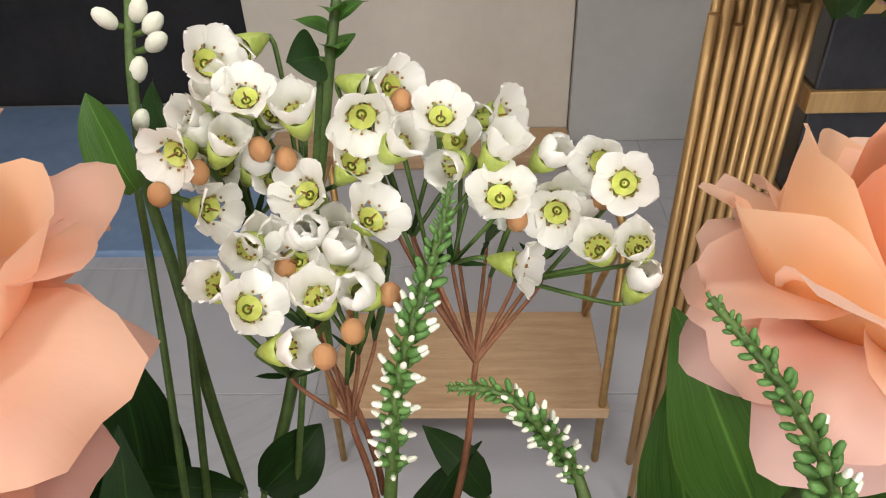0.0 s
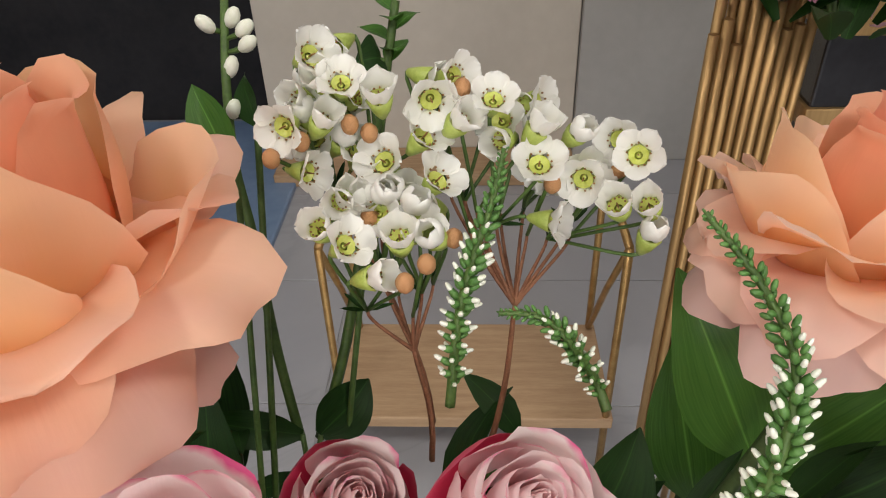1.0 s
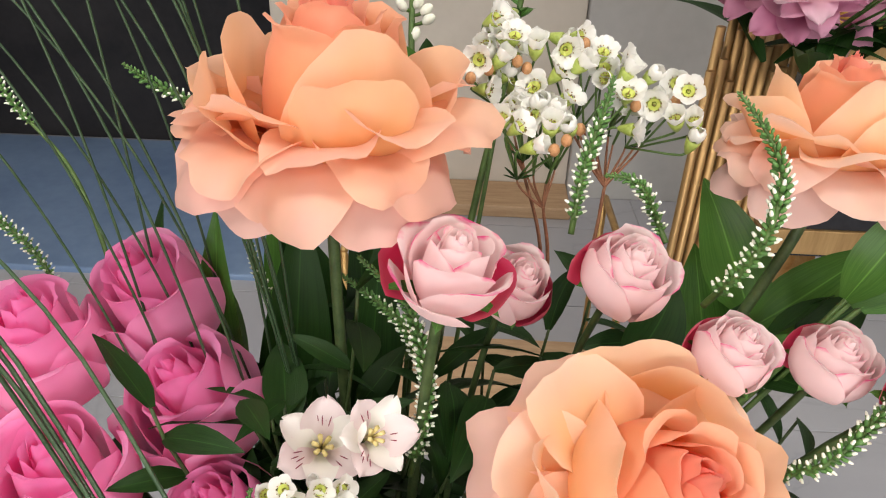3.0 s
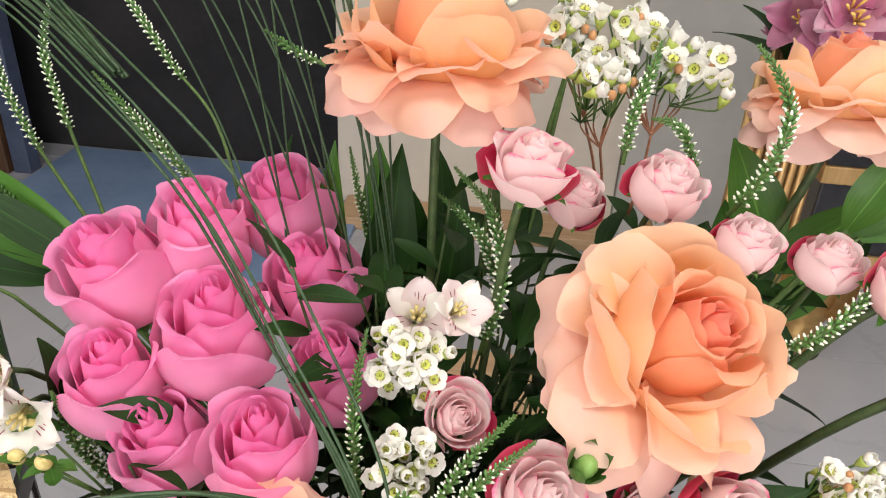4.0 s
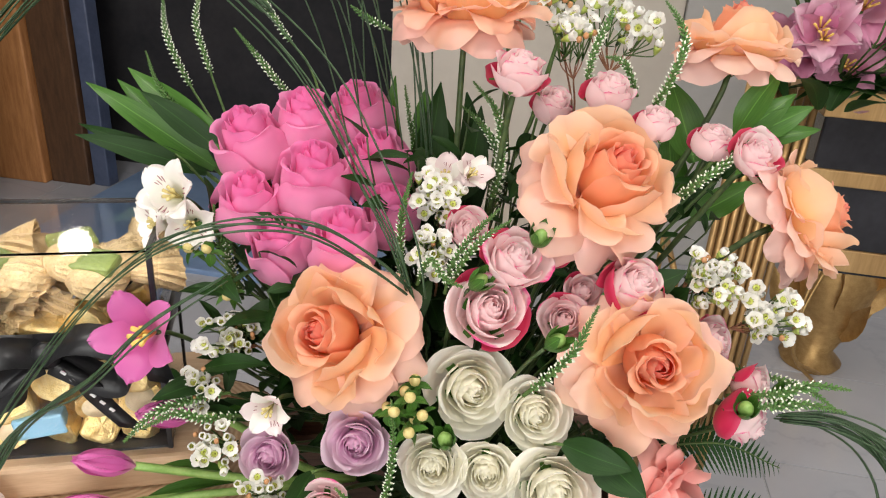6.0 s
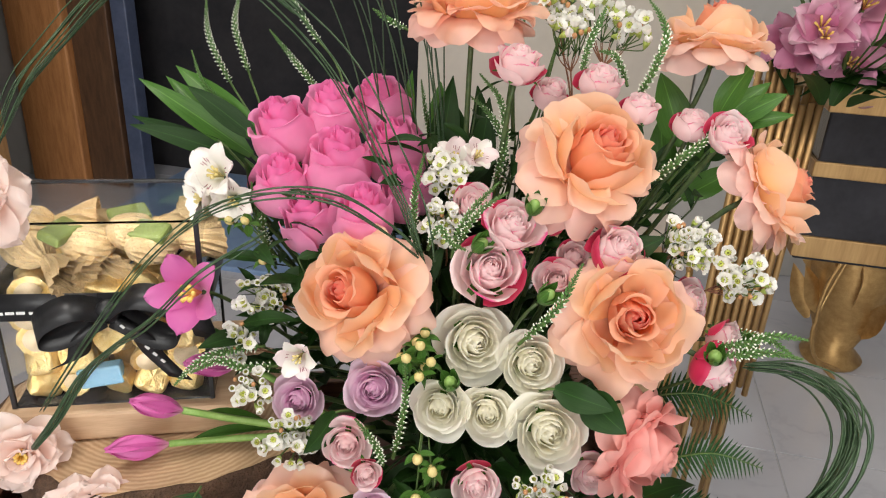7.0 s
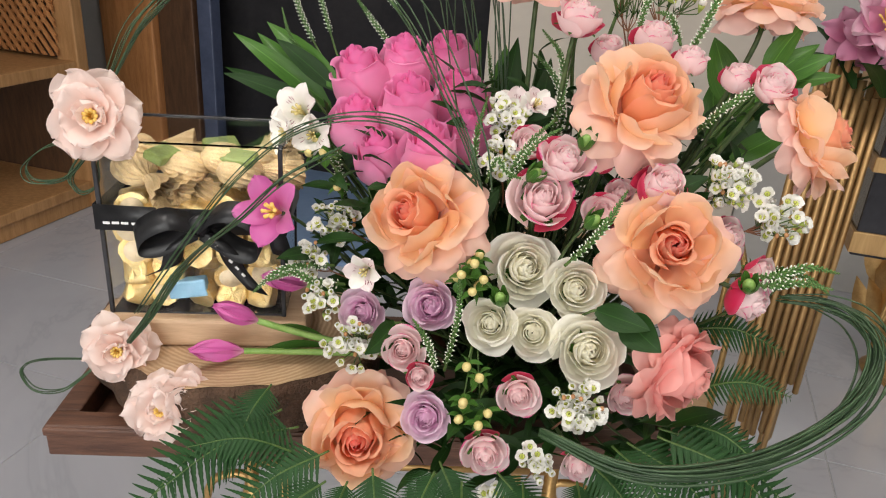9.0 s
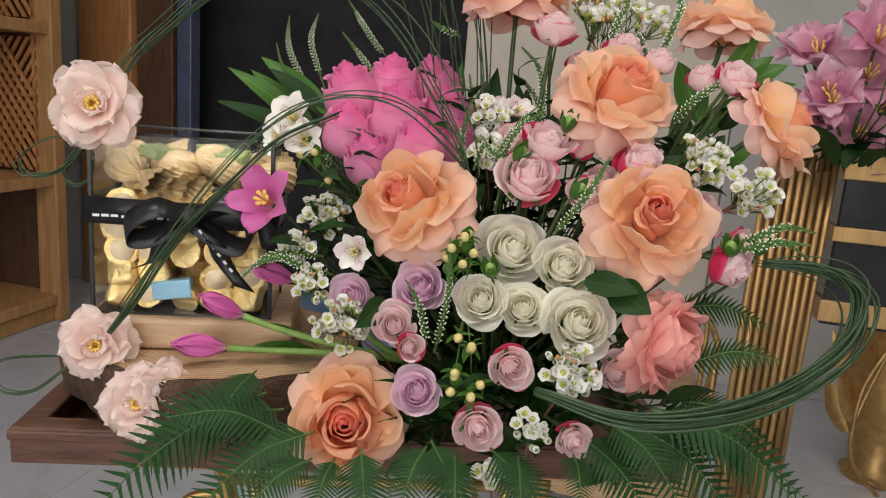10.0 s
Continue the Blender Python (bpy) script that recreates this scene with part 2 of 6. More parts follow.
def petal_mesh(name, material, L, W, a0, a1, cup, curl, seed, r0=0.0, z0=0.0, tone=0.0, ruffle=0.04, p=1.3, nu=9, nv=10, point=0.0, notch=0.0, blunt=2.6, twist=0.0):
    """One petal round the z axis, growing outward along x: angles from the axis in degrees at base and tip."""
    rg = np.random.RandomState(seed)
    n = 40
    s = np.linspace(0, 1, n)
    ang = np.radians(a0 + (a1 - a0) * s ** p + curl * np.clip((s - 0.72) / 0.28, 0, 1) ** 2)
    ds = L / (n - 1)
    xs = r0 + np.concatenate([[0], np.cumsum(np.sin(ang[:-1]) * ds)])
    zs = z0 + np.concatenate([[0], np.cumsum(np.cos(ang[:-1]) * ds)])
    u, v = np.meshgrid(np.linspace(-1, 1, nu), 1 - (1 - np.linspace(0, 1, nv)) ** 1.55)
    ph = rg.uniform(0, 6.28, 4)
    rim = 1 - 0.05 * np.abs(u) ** 2 * v ** 2 - notch * np.exp(-(u / 0.16) ** 2) * v ** 5
    rim += 0.02 * np.sin(u * 4 + ph[0]) * v ** 5
    sv = np.clip(v * rim, 0, 1)
    vm = 0.56 - 0.16 * point
    full = np.where(v < vm, np.sin(np.pi / 2 * np.clip(v / vm, 0.03, 1)) ** 0.8, np.sqrt(np.clip(1 - (np.clip(v - vm, 0, 1) / (1.004 - vm)) ** (blunt - 1.3 * point), 0.0, 1)))
    w = W * full * (1 + 0.05 * np.sin(v * 9 + ph[2]))
    a = np.interp(sv, s, ang)
    x, z = np.interp(sv, s, xs), np.interp(sv, s, zs)
    k = max(cup, 0.05)
    lat = w * np.sin(u * k) / k
    off = w * (1 - np.cos(u * k)) / k
    off += twist * lat * np.clip(v * 1.6, 0, 1)
    off += ruffle * W * (0.2 * np.sin(u * 9.0 + ph[0]) * v ** 9 + np.sin(u * 3.1 + ph[1]) * v ** 2.5 + 0.6 * np.sin(u * 6.3 + ph[2]) * v ** 4 + 0.5 * np.sin(v * 5 + ph[3]) * u)
    X, Z, Y = x - np.cos(a) * off, z + np.sin(a) * off, lat
    verts = np.stack([X, Y, Z], -1).reshape(-1, 3)
    uv = np.stack([(u + 1) / 2, v], -1).reshape(-1, 2)
    return mesh_from(name, verts, grid_faces(nu, nv), material, uv, tone)


def tube_mesh(name, pts, r0, r1, material, sides=6):
    """A tapered tube along points."""
    pts = [Vector(p) for p in pts]
    verts, faces = [], []
    side = None
    for i, p in enumerate(pts):
        d = (pts[min(i + 1, len(pts) - 1)] - pts[max(i - 1, 0)]).normalized()
        if side is None:
            side = d.cross(Vector((0.31, 0.77, 0.55))).normalized()
        side = (side - d * side.dot(d)).normalized()
        up = d.cross(side)
        r = r0 + (r1 - r0) * i / max(1, len(pts) - 1)
        for k in range(sides):
            t = 2 * math.pi * k / sides
            verts.append(p + (side * math.cos(t) + up * math.sin(t)) * r)
    for i in range(len(pts) - 1):
        for k in range(sides):
            a, b = i * sides + k, i * sides + (k + 1) % sides
            faces.append((a, b, b + sides, a + sides))
    faces.append(tuple(range(sides))[::-1])
    faces.append(tuple((len(pts) - 1) * sides + k for k in range(sides)))
    return mesh_from(name, verts, faces, material)


def bez(a, b, c, d, n=14):
    a, b, c, d = map(Vector, (a, b, c, d))
    return [a * (1 - t) ** 3 + b * 3 * t * (1 - t) ** 2 + c * 3 * t * t * (1 - t) + d * t ** 3 for t in [i / (n - 1) for i in range(n)]]


def spline(pts, n=40):
    """A smooth way through points."""
    P = [Vector(p) for p in pts]
    P = [P[0] * 2 - P[1]] + P + [P[-1] * 2 - P[-2]]
    out = []
    seg = len(P) - 3
    for i in range(n):
        t = i / (n - 1) * seg
        k = min(int(t), seg - 1)
        f = t - k
        a, b, c, d = P[k:k + 4]
        out.append(0.5 * ((2 * b) + (c - a) * f + (2 * a - 5 * b + 4 * c - d) * f * f + (3 * b - a - 3 * c + d) * f ** 3))
    return out


def aim(place, axis, spin=0.0, scale=1.0):
    """A pose at place whose z points along axis."""
    q = Vector(axis).normalized().to_track_quat("Z", "Y")
    return Matrix.Translation(place) @ q.to_matrix().to_4x4() @ Matrix.Rotation(radians(spin), 4, "Z") @ Matrix.Scale(scale, 4)


def rz(deg):
    return Matrix.Rotation(radians(deg), 4, "Z")


def box_bm(sx, sy, sz, bevel=0.002, at=(0, 0, 0), seg=2):
    bm = bmesh.new()
    bmesh.ops.create_cube(bm, size=1.0, matrix=Matrix.Translation(at) @ Matrix.Diagonal((sx, sy, sz, 1)))
    if bevel:
        bmesh.ops.bevel(bm, geom=bm.edges[:], offset=bevel, segments=seg, affect="EDGES", profile=0.5)
    return bm


def ball_verts(rx, ry, rz_, nu=7, nv=5):
    vs = [(0, 0, -rz_)]
    for j in range(1, nv):
        t = -math.pi / 2 + math.pi * j / nv
        for i in range(nu):
            s = 2 * math.pi * i / nu
            vs.append((rx * math.cos(t) * math.cos(s), ry * math.cos(t) * math.sin(s), rz_ * math.sin(t)))
    vs.append((0, 0, rz_))
    fs = [(0, 1 + (i + 1) % nu, 1 + i) for i in range(nu)]
    for j in range(nv - 2):
        for i in range(nu):
            a, b = 1 + j * nu + i, 1 + j * nu + (i + 1) % nu
            fs.append((a, b, b + nu, a + nu))
    top = len(vs) - 1
    fs += [(top, top - nu + i, top - nu + (i + 1) % nu) for i in range(nu)]
    return np.array(vs), fs


HEART = Vector((0.09, 0.13, 1.06))


def stem_to(bloom, thing_matrix, length_back, r=0.0022, material=None):
    """A stem from under a bloom, bending towards the middle of the arrangement."""
    place = thing_matrix.translation
    axis = (thing_matrix.to_3x3() @ Vector((0, 0, 1))).normalized()
    start = place - axis * length_back
    end = HEART + Vector(((place.x - HEART.x) * 0.25, (place.y - HEART.y) * 0.25, 0))
    pts = bez(start, start - axis * 0.05, end + (start - end) * 0.3 + Vector((0, 0.02, 0)), end)
    inv = thing_matrix.inverted()
    return link("stem", tube_mesh("stem", [inv @ p for p in pts], r, r * 1.1, material or M_STEMD), bloom)


def sepals(bloom, z, L, seed, droop=115):
    for i in range(5):
        me = petal_mesh("sepal", M_LEAFL, L, L * 0.16, 40, droop, 0.4, 30, seed + i, r0=0.003, z0=z, point=0.8, nu=3, nv=6)
        link("sepal", me, bloom, rz(i * 72 + seed * 13))


# ---- flowers ----


def profile(p0, p1, p2, p3, roll_r=0.0, roll_deg=0.0):
    """A petal's side view as (radius, height) points: a smooth way that ends in a rolled rim."""
    pts = []
    for i in range(26):
        t = i / 25
        c = ((1 - t) ** 3, 3 * t * (1 - t) ** 2, 3 * t * t * (1 - t), t ** 3)
        pts.append((sum(k * p[0] for k, p in zip(c, (p0, p1, p2, p3))), sum(k * p[1] for k, p in zip(c, (p0, p1, p2, p3)))))
    if roll_r > 0 and roll_deg > 0:
        ang = math.atan2(p3[0] - p2[0], p3[1] - p2[1])
        n = 14
        step = roll_r * radians(roll_deg) / n
        x, z = pts[-1]
        for i in range(n):
            ang += radians(roll_deg) / n
            x, z = x + math.sin(ang) * step, z + math.cos(ang) * step
            pts.append((x, z))
    return np.array(pts)


def shell_petal(name, material, prof, half, seed, size, spiral=0.0, tone=0.0, ruffle=0.03, nu=13, nv=13, rounding=0.25, corner=0.0, notch=0.0, base=0.55, dish=0.0, power=2.6):
    """A petal that lies on a shell turned round the z axis: prof is its side view, half its half angle in degrees.
    One flank lies further in than the other by spiral, so that a ring of petals nests."""
    rg = np.random.RandomState(seed)
    ph = rg.uniform(0, 6.28, 5)
    ds = np.hypot(*np.diff(prof, axis=0).T)
    s = np.concatenate([[0], np.cumsum(ds)])
    s /= s[-1]
    tan = np.gradient(prof, axis=0)
    tan /= np.linalg.norm(tan, axis=1)[:, None] + 1e-12
    u, v = np.meshgrid(np.linspace(-1, 1, nu), 1 - (1 - np.linspace(0, 1, nv)) ** 1.35)
    rim = 1 - rounding * np.abs(u) ** power - notch * np.exp(-((u - 0.3 * math.sin(ph[4])) / 0.14) ** 2) + 0.014 * np.sin(u * 5 + ph[0]) + 0.008 * np.sin(u * 13 + ph[1])
    sv = np.clip(v * (1 + (rim - 1) * v), 0, 1)
    rho, z = np.interp(sv, s, prof[:, 0]), np.interp(sv, s, prof[:, 1])
    tr, tz = np.interp(sv, s, tan[:, 0]), np.interp(sv, s, tan[:, 1])
    k = np.sin(np.pi / 2 * np.clip(v / 0.6, 0, 1))
    phi = radians(half) * u * (base + (1 - base) * k)
    off = ruffle * size * (np.sin(u * 3.0 + ph[1]) * v ** 2.2 + 0.55 * np.sin(u * 6.1 + ph[2]) * v ** 4 + 0.25 * np.sin(u * 12.0 + ph[3]) * v ** 7 + 0.4 * np.sin(v * 5 + ph[0]) * u)
    off += size * (corner * np.abs(u) ** 3 * v ** 3 - dish * u * u * v)
    R = rho + tz * off + spiral * u * (0.3 + 0.7 * v)
    Z = z - tr * off
    verts = np.stack([R * np.cos(phi), R * np.sin(phi), Z], -1).reshape(-1, 3)
    uv = np.stack([(u + 1) / 2, v], -1).reshape(-1, 2)
    return mesh_from(name, verts, grid_faces(nu, nv), material, uv, tone)


def garden_rose(place, axis, D, seed, label, core=None, material=None, spin=0.0, openness=1.0, name="peach_rose", heart=0.46, tall=0.5, lean=(0.0, 0.0, 0.0)):
    """A full garden rose of diameter D: a wound heart in a goblet of broad petals, over tiers that lie flat and then hang."""
    R = D / 2
    rg = random.Random(seed)
    jit = rg.uniform
    m = aim(place, axis, spin)
    thing = empty(name, m, label, "rose", "garden roses in the arrangement")
    core, material = core or M_PEACH_CORE, material or M_PEACH
    lean = m.to_3x3().inverted() @ Vector(lean)
    # the heart: petals wound from the middle outwards
    n = 13
    for i in range(n):
        f = i / (n - 1)
        w = R * (0.04 + (heart - 0.04) * f)
        top = R * (tall * (1.08 - 0.42 * f) + jit(-0.03, 0.03))
        rt = R * (0.02 + (heart * 0.8 - 0.02) * f ** 1.1)
        pr = profile((R * 0.06, -R * 0.4), (w * 1.2, -R * 0.38), (rt + R * (0.06 + 0.16 * (1 - f)), top - R * 0.4), (rt, top), R * (0.03 + 0.05 * f), 55 + 55 * f)
        me = shell_petal("petal", core, pr, 108 - 46 * f, seed * 100 + i, R, R * 0.035, max(0, min(1, 0.8 - 1.3 * f + jit(-0.1, 0.1))), 0.012 + 0.018 * f, 15, 13, 0.2 + 0.1 * f, 0.0, power=3.0)
        link("petal", me, thing, Matrix.Translation((R * lean[0] * 0.6, R * lean[1] * 0.6, 0)) @ rz(i * 137.5 + jit(-12, 12)))
    tiers = [
        # count, rim radius, rim height, belly radius, belly height, half angle, roll angle, tone, dish
        (3, 0.54, tall * 0.72, 0.6, -0.1, 56, 60, 0.0, 0.0),
        (4, 0.78, 0.3, 0.62, -0.14, 45, 30, 0.03, 0.03),
        (5, 0.9, 0.13, 0.64, -0.12, 37, 34, 0.12, 0.06),
        (5, 0.97, -0.07, 0.66, -0.16, 37, 30, 0.28, 0.05),
        (6, 0.98, -0.27, 0.68, -0.2, 34, 26, 0.46, 0.03),
        (6, 0.94, -0.46, 0.68, -0.24, 35, 20, 0.64, 0.0),
        (6, 0.84, -0.64, 0.62, -0.3, 36, 10, 0.82, 0.0),
    ]
    k = n
    for ti, (c, rr, rzz, br, bz, half, roll, tone, dish) in enumerate(tiers):
        for i in range(c):
            k += 1
            # outward and hanging tiers follow openness
            r1 = R * rr * jit(0.93, 1.05) * (0.75 + 0.25 * openness)
            z1 = R * (rzz + jit(-0.06, 0.06) + (1 - openness) * 0.5 * (ti > 2))
            zb = R * (bz + 0.02 * ti + jit(-0.03, 0.03))
            pr = profile((R * 0.08, -R * (0.42 + 0.02 * ti)), (R * br * 0.75, -R * (0.44 + 0.015 * ti)), (R * br * 1.12, zb), (r1, z1), R * 0.1, roll * jit(0.3, 1.5)) if ti < 2 else \
                profile((R * 0.08, -R * (0.34 + 0.02 * ti)), (R * br * 0.6, R * (0.02 - 0.03 * ti)), (r1 * 0.86, R * (0.16 - 0.05 * ti + jit(-0.03, 0.03))), (r1, z1), R * 0.09, roll * jit(0.0, 1.6))
            me = shell_petal("petal", material, pr, half * jit(0.9, 1.1), seed * 100 + k, R, R * 0.03 * (1 if seed % 2 else -1), min(1, max(0, tone + 0.08 * (ti > 1) + jit(-0.16, 0.16))), 0.075 if ti else 0.04,
                             17, 15, 0.42, 0.02, 0.09 if rg.random() < 0.3 and ti > 1 else 0.0, 0.42, dish, 2.3)
            sh = Matrix.Translation((R * lean[0] * max(0, 1 - ti / 3) * 0.6, R * lean[1] * max(0, 1 - ti / 3) * 0.6, 0))
            link("petal", me, thing, sh @ rz(i * 360 / c + ti * 31 + jit(-9, 9)) @ Matrix.Rotation(radians(jit(-3, 3) if ti else 0), 4, "X"))
    sepals(thing, -R * 0.5, R * 0.5, seed)
    stem_to(thing, m, R * 0.45, 0.0028)
    return thing


def hybrid_rose(place, axis, D, seed, label, material, name, openness=0.5, count=24, group="", outer_tone=0.6, height=1.0, spin=0.0, rim=30, red=0):
    """A high-centred rose: petals wound in a spiral, the outer ones opening and rolling back at the rim."""
    R = D / 2
    rg = random.Random(seed)
    jit = rg.uniform
    m = aim(place, axis, spin)
    thing = empty(name, m, label, "rose", group)
    H = 0.75 * R * height
    fine = D > 0.05
    splay = max(0.0, min(1.0, (openness - 0.25) / 0.15))
    wind = 1.05 + 0.35 * min(1.0, openness / 0.5)
    for i in range(count):
        f = i / (count - 1)
        waist = R * (0.05 + (0.8 - 0.25 * openness) * f ** (wind - 0.15))
        top_r = R * (0.05 + (0.68 + 0.24 * openness) * f ** wind) - R * 0.03
        top_z = R * height * (0.52 - 0.3 * f - (0.05 + 0.6 * openness) * f ** 2.2) + R * jit(-0.02, 0.02)
        lift = -H + (H + top_z) * (0.62 - 0.25 * openness * f)
        slope = max(waist * 1.12 if f > 0.6 else 0.0, top_r + R * 0.2 * (1 - f))
        low = M_RED if red and i >= count - red else material
        pr = profile((R * 0.1, -H), (waist * 1.12 + 0.1 * R * f, -H * (0.98 - 0.1 * f)), (slope, lift), (top_r, top_z), R * (0.02 + 0.075 * f), (40 + rim * 2.2 * f) * jit(0.75, 1.2))
        if splay > 0 and f > 0.5:
            g = (f - 0.5) / 0.5
            tr, tz = R * (0.33 + 0.57 * g + jit(-0.015, 0.015)), R * height * (0.33 - 0.5 * g ** 1.3 * splay + jit(-0.02, 0.02))
            pr = profile((R * 0.1, -H), (R * (0.4 + 0.2 * g), -H * 0.95), (tr * (1.1 - 0.26 * g), tz - R * (0.36 - 0.22 * g)), (tr, tz), R * 0.09, (50 + 35 * g) * jit(0.6, 1.3))
        if low is M_RED:
            pr = pr[:int(len(pr) * 0.62)]
        me = shell_petal("petal", low, pr, (105 - 48 * f) * jit(0.94, 1.06), seed * 100 + i, R, R * (0.03 + 0.02 * f), max(0, f - 0.45) / 0.55 * outer_tone, 0.012 + 0.022 * f,
                         15 if fine else 11, 14 if fine else 11, 0.16 + 0.16 * f, 0.05 * f, power=2.8)
        link("petal", me, thing, rz(i * 137.5 + jit(-8, 8)))
    sepals(thing, -H, R * 0.75, seed)
    stem_to(thing, m, H, 0.0018 if D < 0.05 else 0.0026)
    return thing


FLORET = {}


def floret_parts(kind):
    """Meshes of one waxflower: calyx cup, eye, stamens, petals. About 15 mm across."""
    if kind in FLORET:
        return FLORET[kind]
    prof = {"open": [(0, -0.0085), (0.0012, -0.0075), (0.0026, -0.004), (0.0036, -0.0005), (0.0032, 0.0)],
            "half": [(0, -0.0085), (0.0012, -0.0075), (0.0028, -0.004), (0.0038, 0.0), (0.0032, 0.0005)],
            "shut": [(0, -0.0085), (0.0012, -0.0075), (0.0028, -0.004), (0.0038, 0.0), (0.0032, 0.0005)]}[kind]
    vs, fs, n = [], [], 10
    for r, z in prof:
        vs += [(r * math.cos(6.2832 * k / n), r * math.sin(6.2832 * k / n), z) for k in range(n)]
    fs = [(j * n + k, j * n + (k + 1) % n, (j + 1) * n + (k + 1) % n, (j + 1) * n + k) for j in range(len(prof) - 1) for k in range(n)]
    cupm = mesh_from("calyx", vs, fs, M_WAXCUP)
    ev, ef = [(0, 0, -0.0006)], []
    for r, z in ((0.0012, -0.0007), (0.0024, -0.0004), (0.003, 0.0006)):
        ev += [(r * math.cos(6.2832 * k / n), r * math.sin(6.2832 * k / n), z) for k in range(n)]
    ef = [(0, 1 + k, 1 + (k + 1) % n) for k in range(n)]
    for j in range(2):
        ef += [(1 + j * n + k, 1 + j * n + (k + 1) % n, 1 + (j + 1) * n + (k + 1) % n, 1 + (j + 1) * n + k) for k in range(n)]
    eye = mesh_from("eye", ev, ef, M_WAXEYE)
    sv, sf = [], []
    b, bf = ball_verts(0.00036, 0.00036, 0.00036, 5, 4)
    for k in range(10):
        t = 6.2832 * (k + 0.3 * math.sin(k * 7)) / 10
        r = 0.0034 if kind == "open" else 0.0022
        o = np.array([r * math.cos(t), r * math.sin(t), 0.0015 + 0.0003 * math.sin(k * 5)])
        base = len(sv)
        sv += list(b + o)
        sf += [tuple(base + q for q in f) for f in bf]
    sb, sbf = ball_verts(0.0003, 0.0003, 0.0022, 5, 4)
    base = len(sv)
    sv += list(sb + np.array([0, 0, 0.001]))
    sf += [tuple(base + q for q in f) for f in sbf]
    stam = mesh_from("stamen_ring", sv, sf, M_STAMEN)
    ang = {"open": (38, 60, 0.8, 10), "half": (22, 8, 0.85, -5), "shut": (40, -42, 1.0, -35)}[kind]
    pet = []
    for k in range(5):
        L = {"open": 0.0066, "half": 0.0074, "shut": 0.008}[kind]
        pet.append(petal_mesh("petal", M_WAX, L, 0.0044 if kind == "open" else 0.0042, ang[0] + 6 * math.sin(k * 3), ang[1] + 9 * math.sin(k * 5), ang[2], ang[3], 900 + k, 0.003, 0.0, 0.0, 0.09, p=0.8, nu=7, nv=7))
    FLORET[kind] = (cupm, eye, stam, pet)
    return FLORET[kind]


def joined(name, pieces):
    """One mesh from (mesh, matrix) pieces that keeps their materials."""
    bm = bmesh.new()
    mats = []
    for me, m in pieces:
        before = len(bm.faces)
        tmp = me.copy()
        tmp.transform(m)
        ma = me.materials[0]
        if ma not in mats:
            mats.append(ma)
        bm.from_mesh(tmp)
        bpy.data.meshes.remove(tmp)
        bm.faces.ensure_lookup_table()
        for f in bm.faces[before:]:
            f.material_index = mats.index(ma)
    out = bpy.data.meshes.new(name)
    bm.to_mesh(out)
    bm.free()
    for ma in mats:
        out.materials.append(ma)
    return out


def floret(parent, kind, m, fine):
    cupm, eye, stam, pet = floret_parts(kind)
    if fine:
        fl = link("floret", cupm, parent, m)
        if kind != "shut":
            link("eye", eye, fl)
            tagged(link("stamen_ring", stam, fl), kind="stuff")
        for k, pm in enumerate(pet):
            link("petal", pm, fl, rz(k * 72))
    else:
        key = "joined_" + kind
        if key not in FLORET:
            FLORET[key] = joined("floret", [(cupm, Matrix()), (eye, Matrix()), (stam, Matrix())] + [(pm, rz(k * 72)) for k, pm in enumerate(pet)])
        link("floret", FLORET[key], parent, m)


def wax_bud(parent, m, r=0.0028):
    if "bud" not in FLORET:
        v, f = ball_verts(1, 1, 1.15, 9, 7)
        FLORET["bud"] = mesh_from("bud", v, f, M_WAXBUD)
    link("bud", FLORET["bud"], parent, m @ Matrix.Scale(r, 4))


def wax_sprig(root, florets, label, fine=False, fork=0.55):
    """A waxflower sprig: florets are (x, y, z, kind, facing); each hangs on a twig from the fork."""
    root = Vector(root)
    thing = empty("waxflower_sprig", Matrix.Translation(root), label, "waxflower", "waxflower sprigs")
    cen = Vector((0, 0, 0))
    for f in florets:
        cen += Vector(f[:3])
    cen /= len(florets)
    knee = root.lerp(cen, fork)
    link("stem", tube_mesh("stem", [p - root for p in bez(root, root.lerp(knee, 0.4) + Vector((0.004, 0, 0.005)), knee - (cen - root) * 0.1, knee, 8)], 0.0011, 0.0008, M_TWIG, 5), thing)
    forks = []
    for i, (x, y, z, kind, ax) in enumerate(florets):
        p = Vector((x, y, z))
        a = Vector(ax).normalized()
        sc = 0.76 if not fine else 1.0
        if kind == "bud":
            wax_bud(thing, Matrix.Translation(p - root), 0.0026 * sc)
            foot = p - a * 0.002
        else:
            floret(thing, kind, aim(p - root, a, i * 41, sc * (0.92 + 0.14 * ((i * 37) % 10) / 10)), fine)
            foot = p - a * 0.0082 * sc
        near = min(forks, key=lambda q: (q - foot).length) if forks else None
        if near is None or (near - foot).length > 0.03:
            near = foot.lerp(knee, 0.5) - a * 0.003 + Vector((0, 0.004, -0.004))
            forks.append(near)
            link("branch", tube_mesh("branch", [q - root for q in bez(knee, knee.lerp(near, 0.4) + Vector((0, 0.002, -0.002)), near - Vector((0, 0, 0.004)), near, 8)], 0.0007, 0.0005, M_TWIG, 5), thing)
        link("twig", tube_mesh("twig", [q - root for q in bez(near, near.lerp(foot, 0.4), foot - a * 0.003, foot, 6)], 0.0006, 0.00065, M_STEM, 5), thing)
        if i % 2 == 0:
            me = petal_mesh("leaflet", M_LEAF, 0.009, 0.0009, 30, 40, 0.3, 0, i, point=0.9, nu=3, nv=5)
            link("leaflet", me, thing, aim(near - root, (a + Vector((0.5 * math.sin(i), 0.2, 0.4))), i * 50))
    return thing


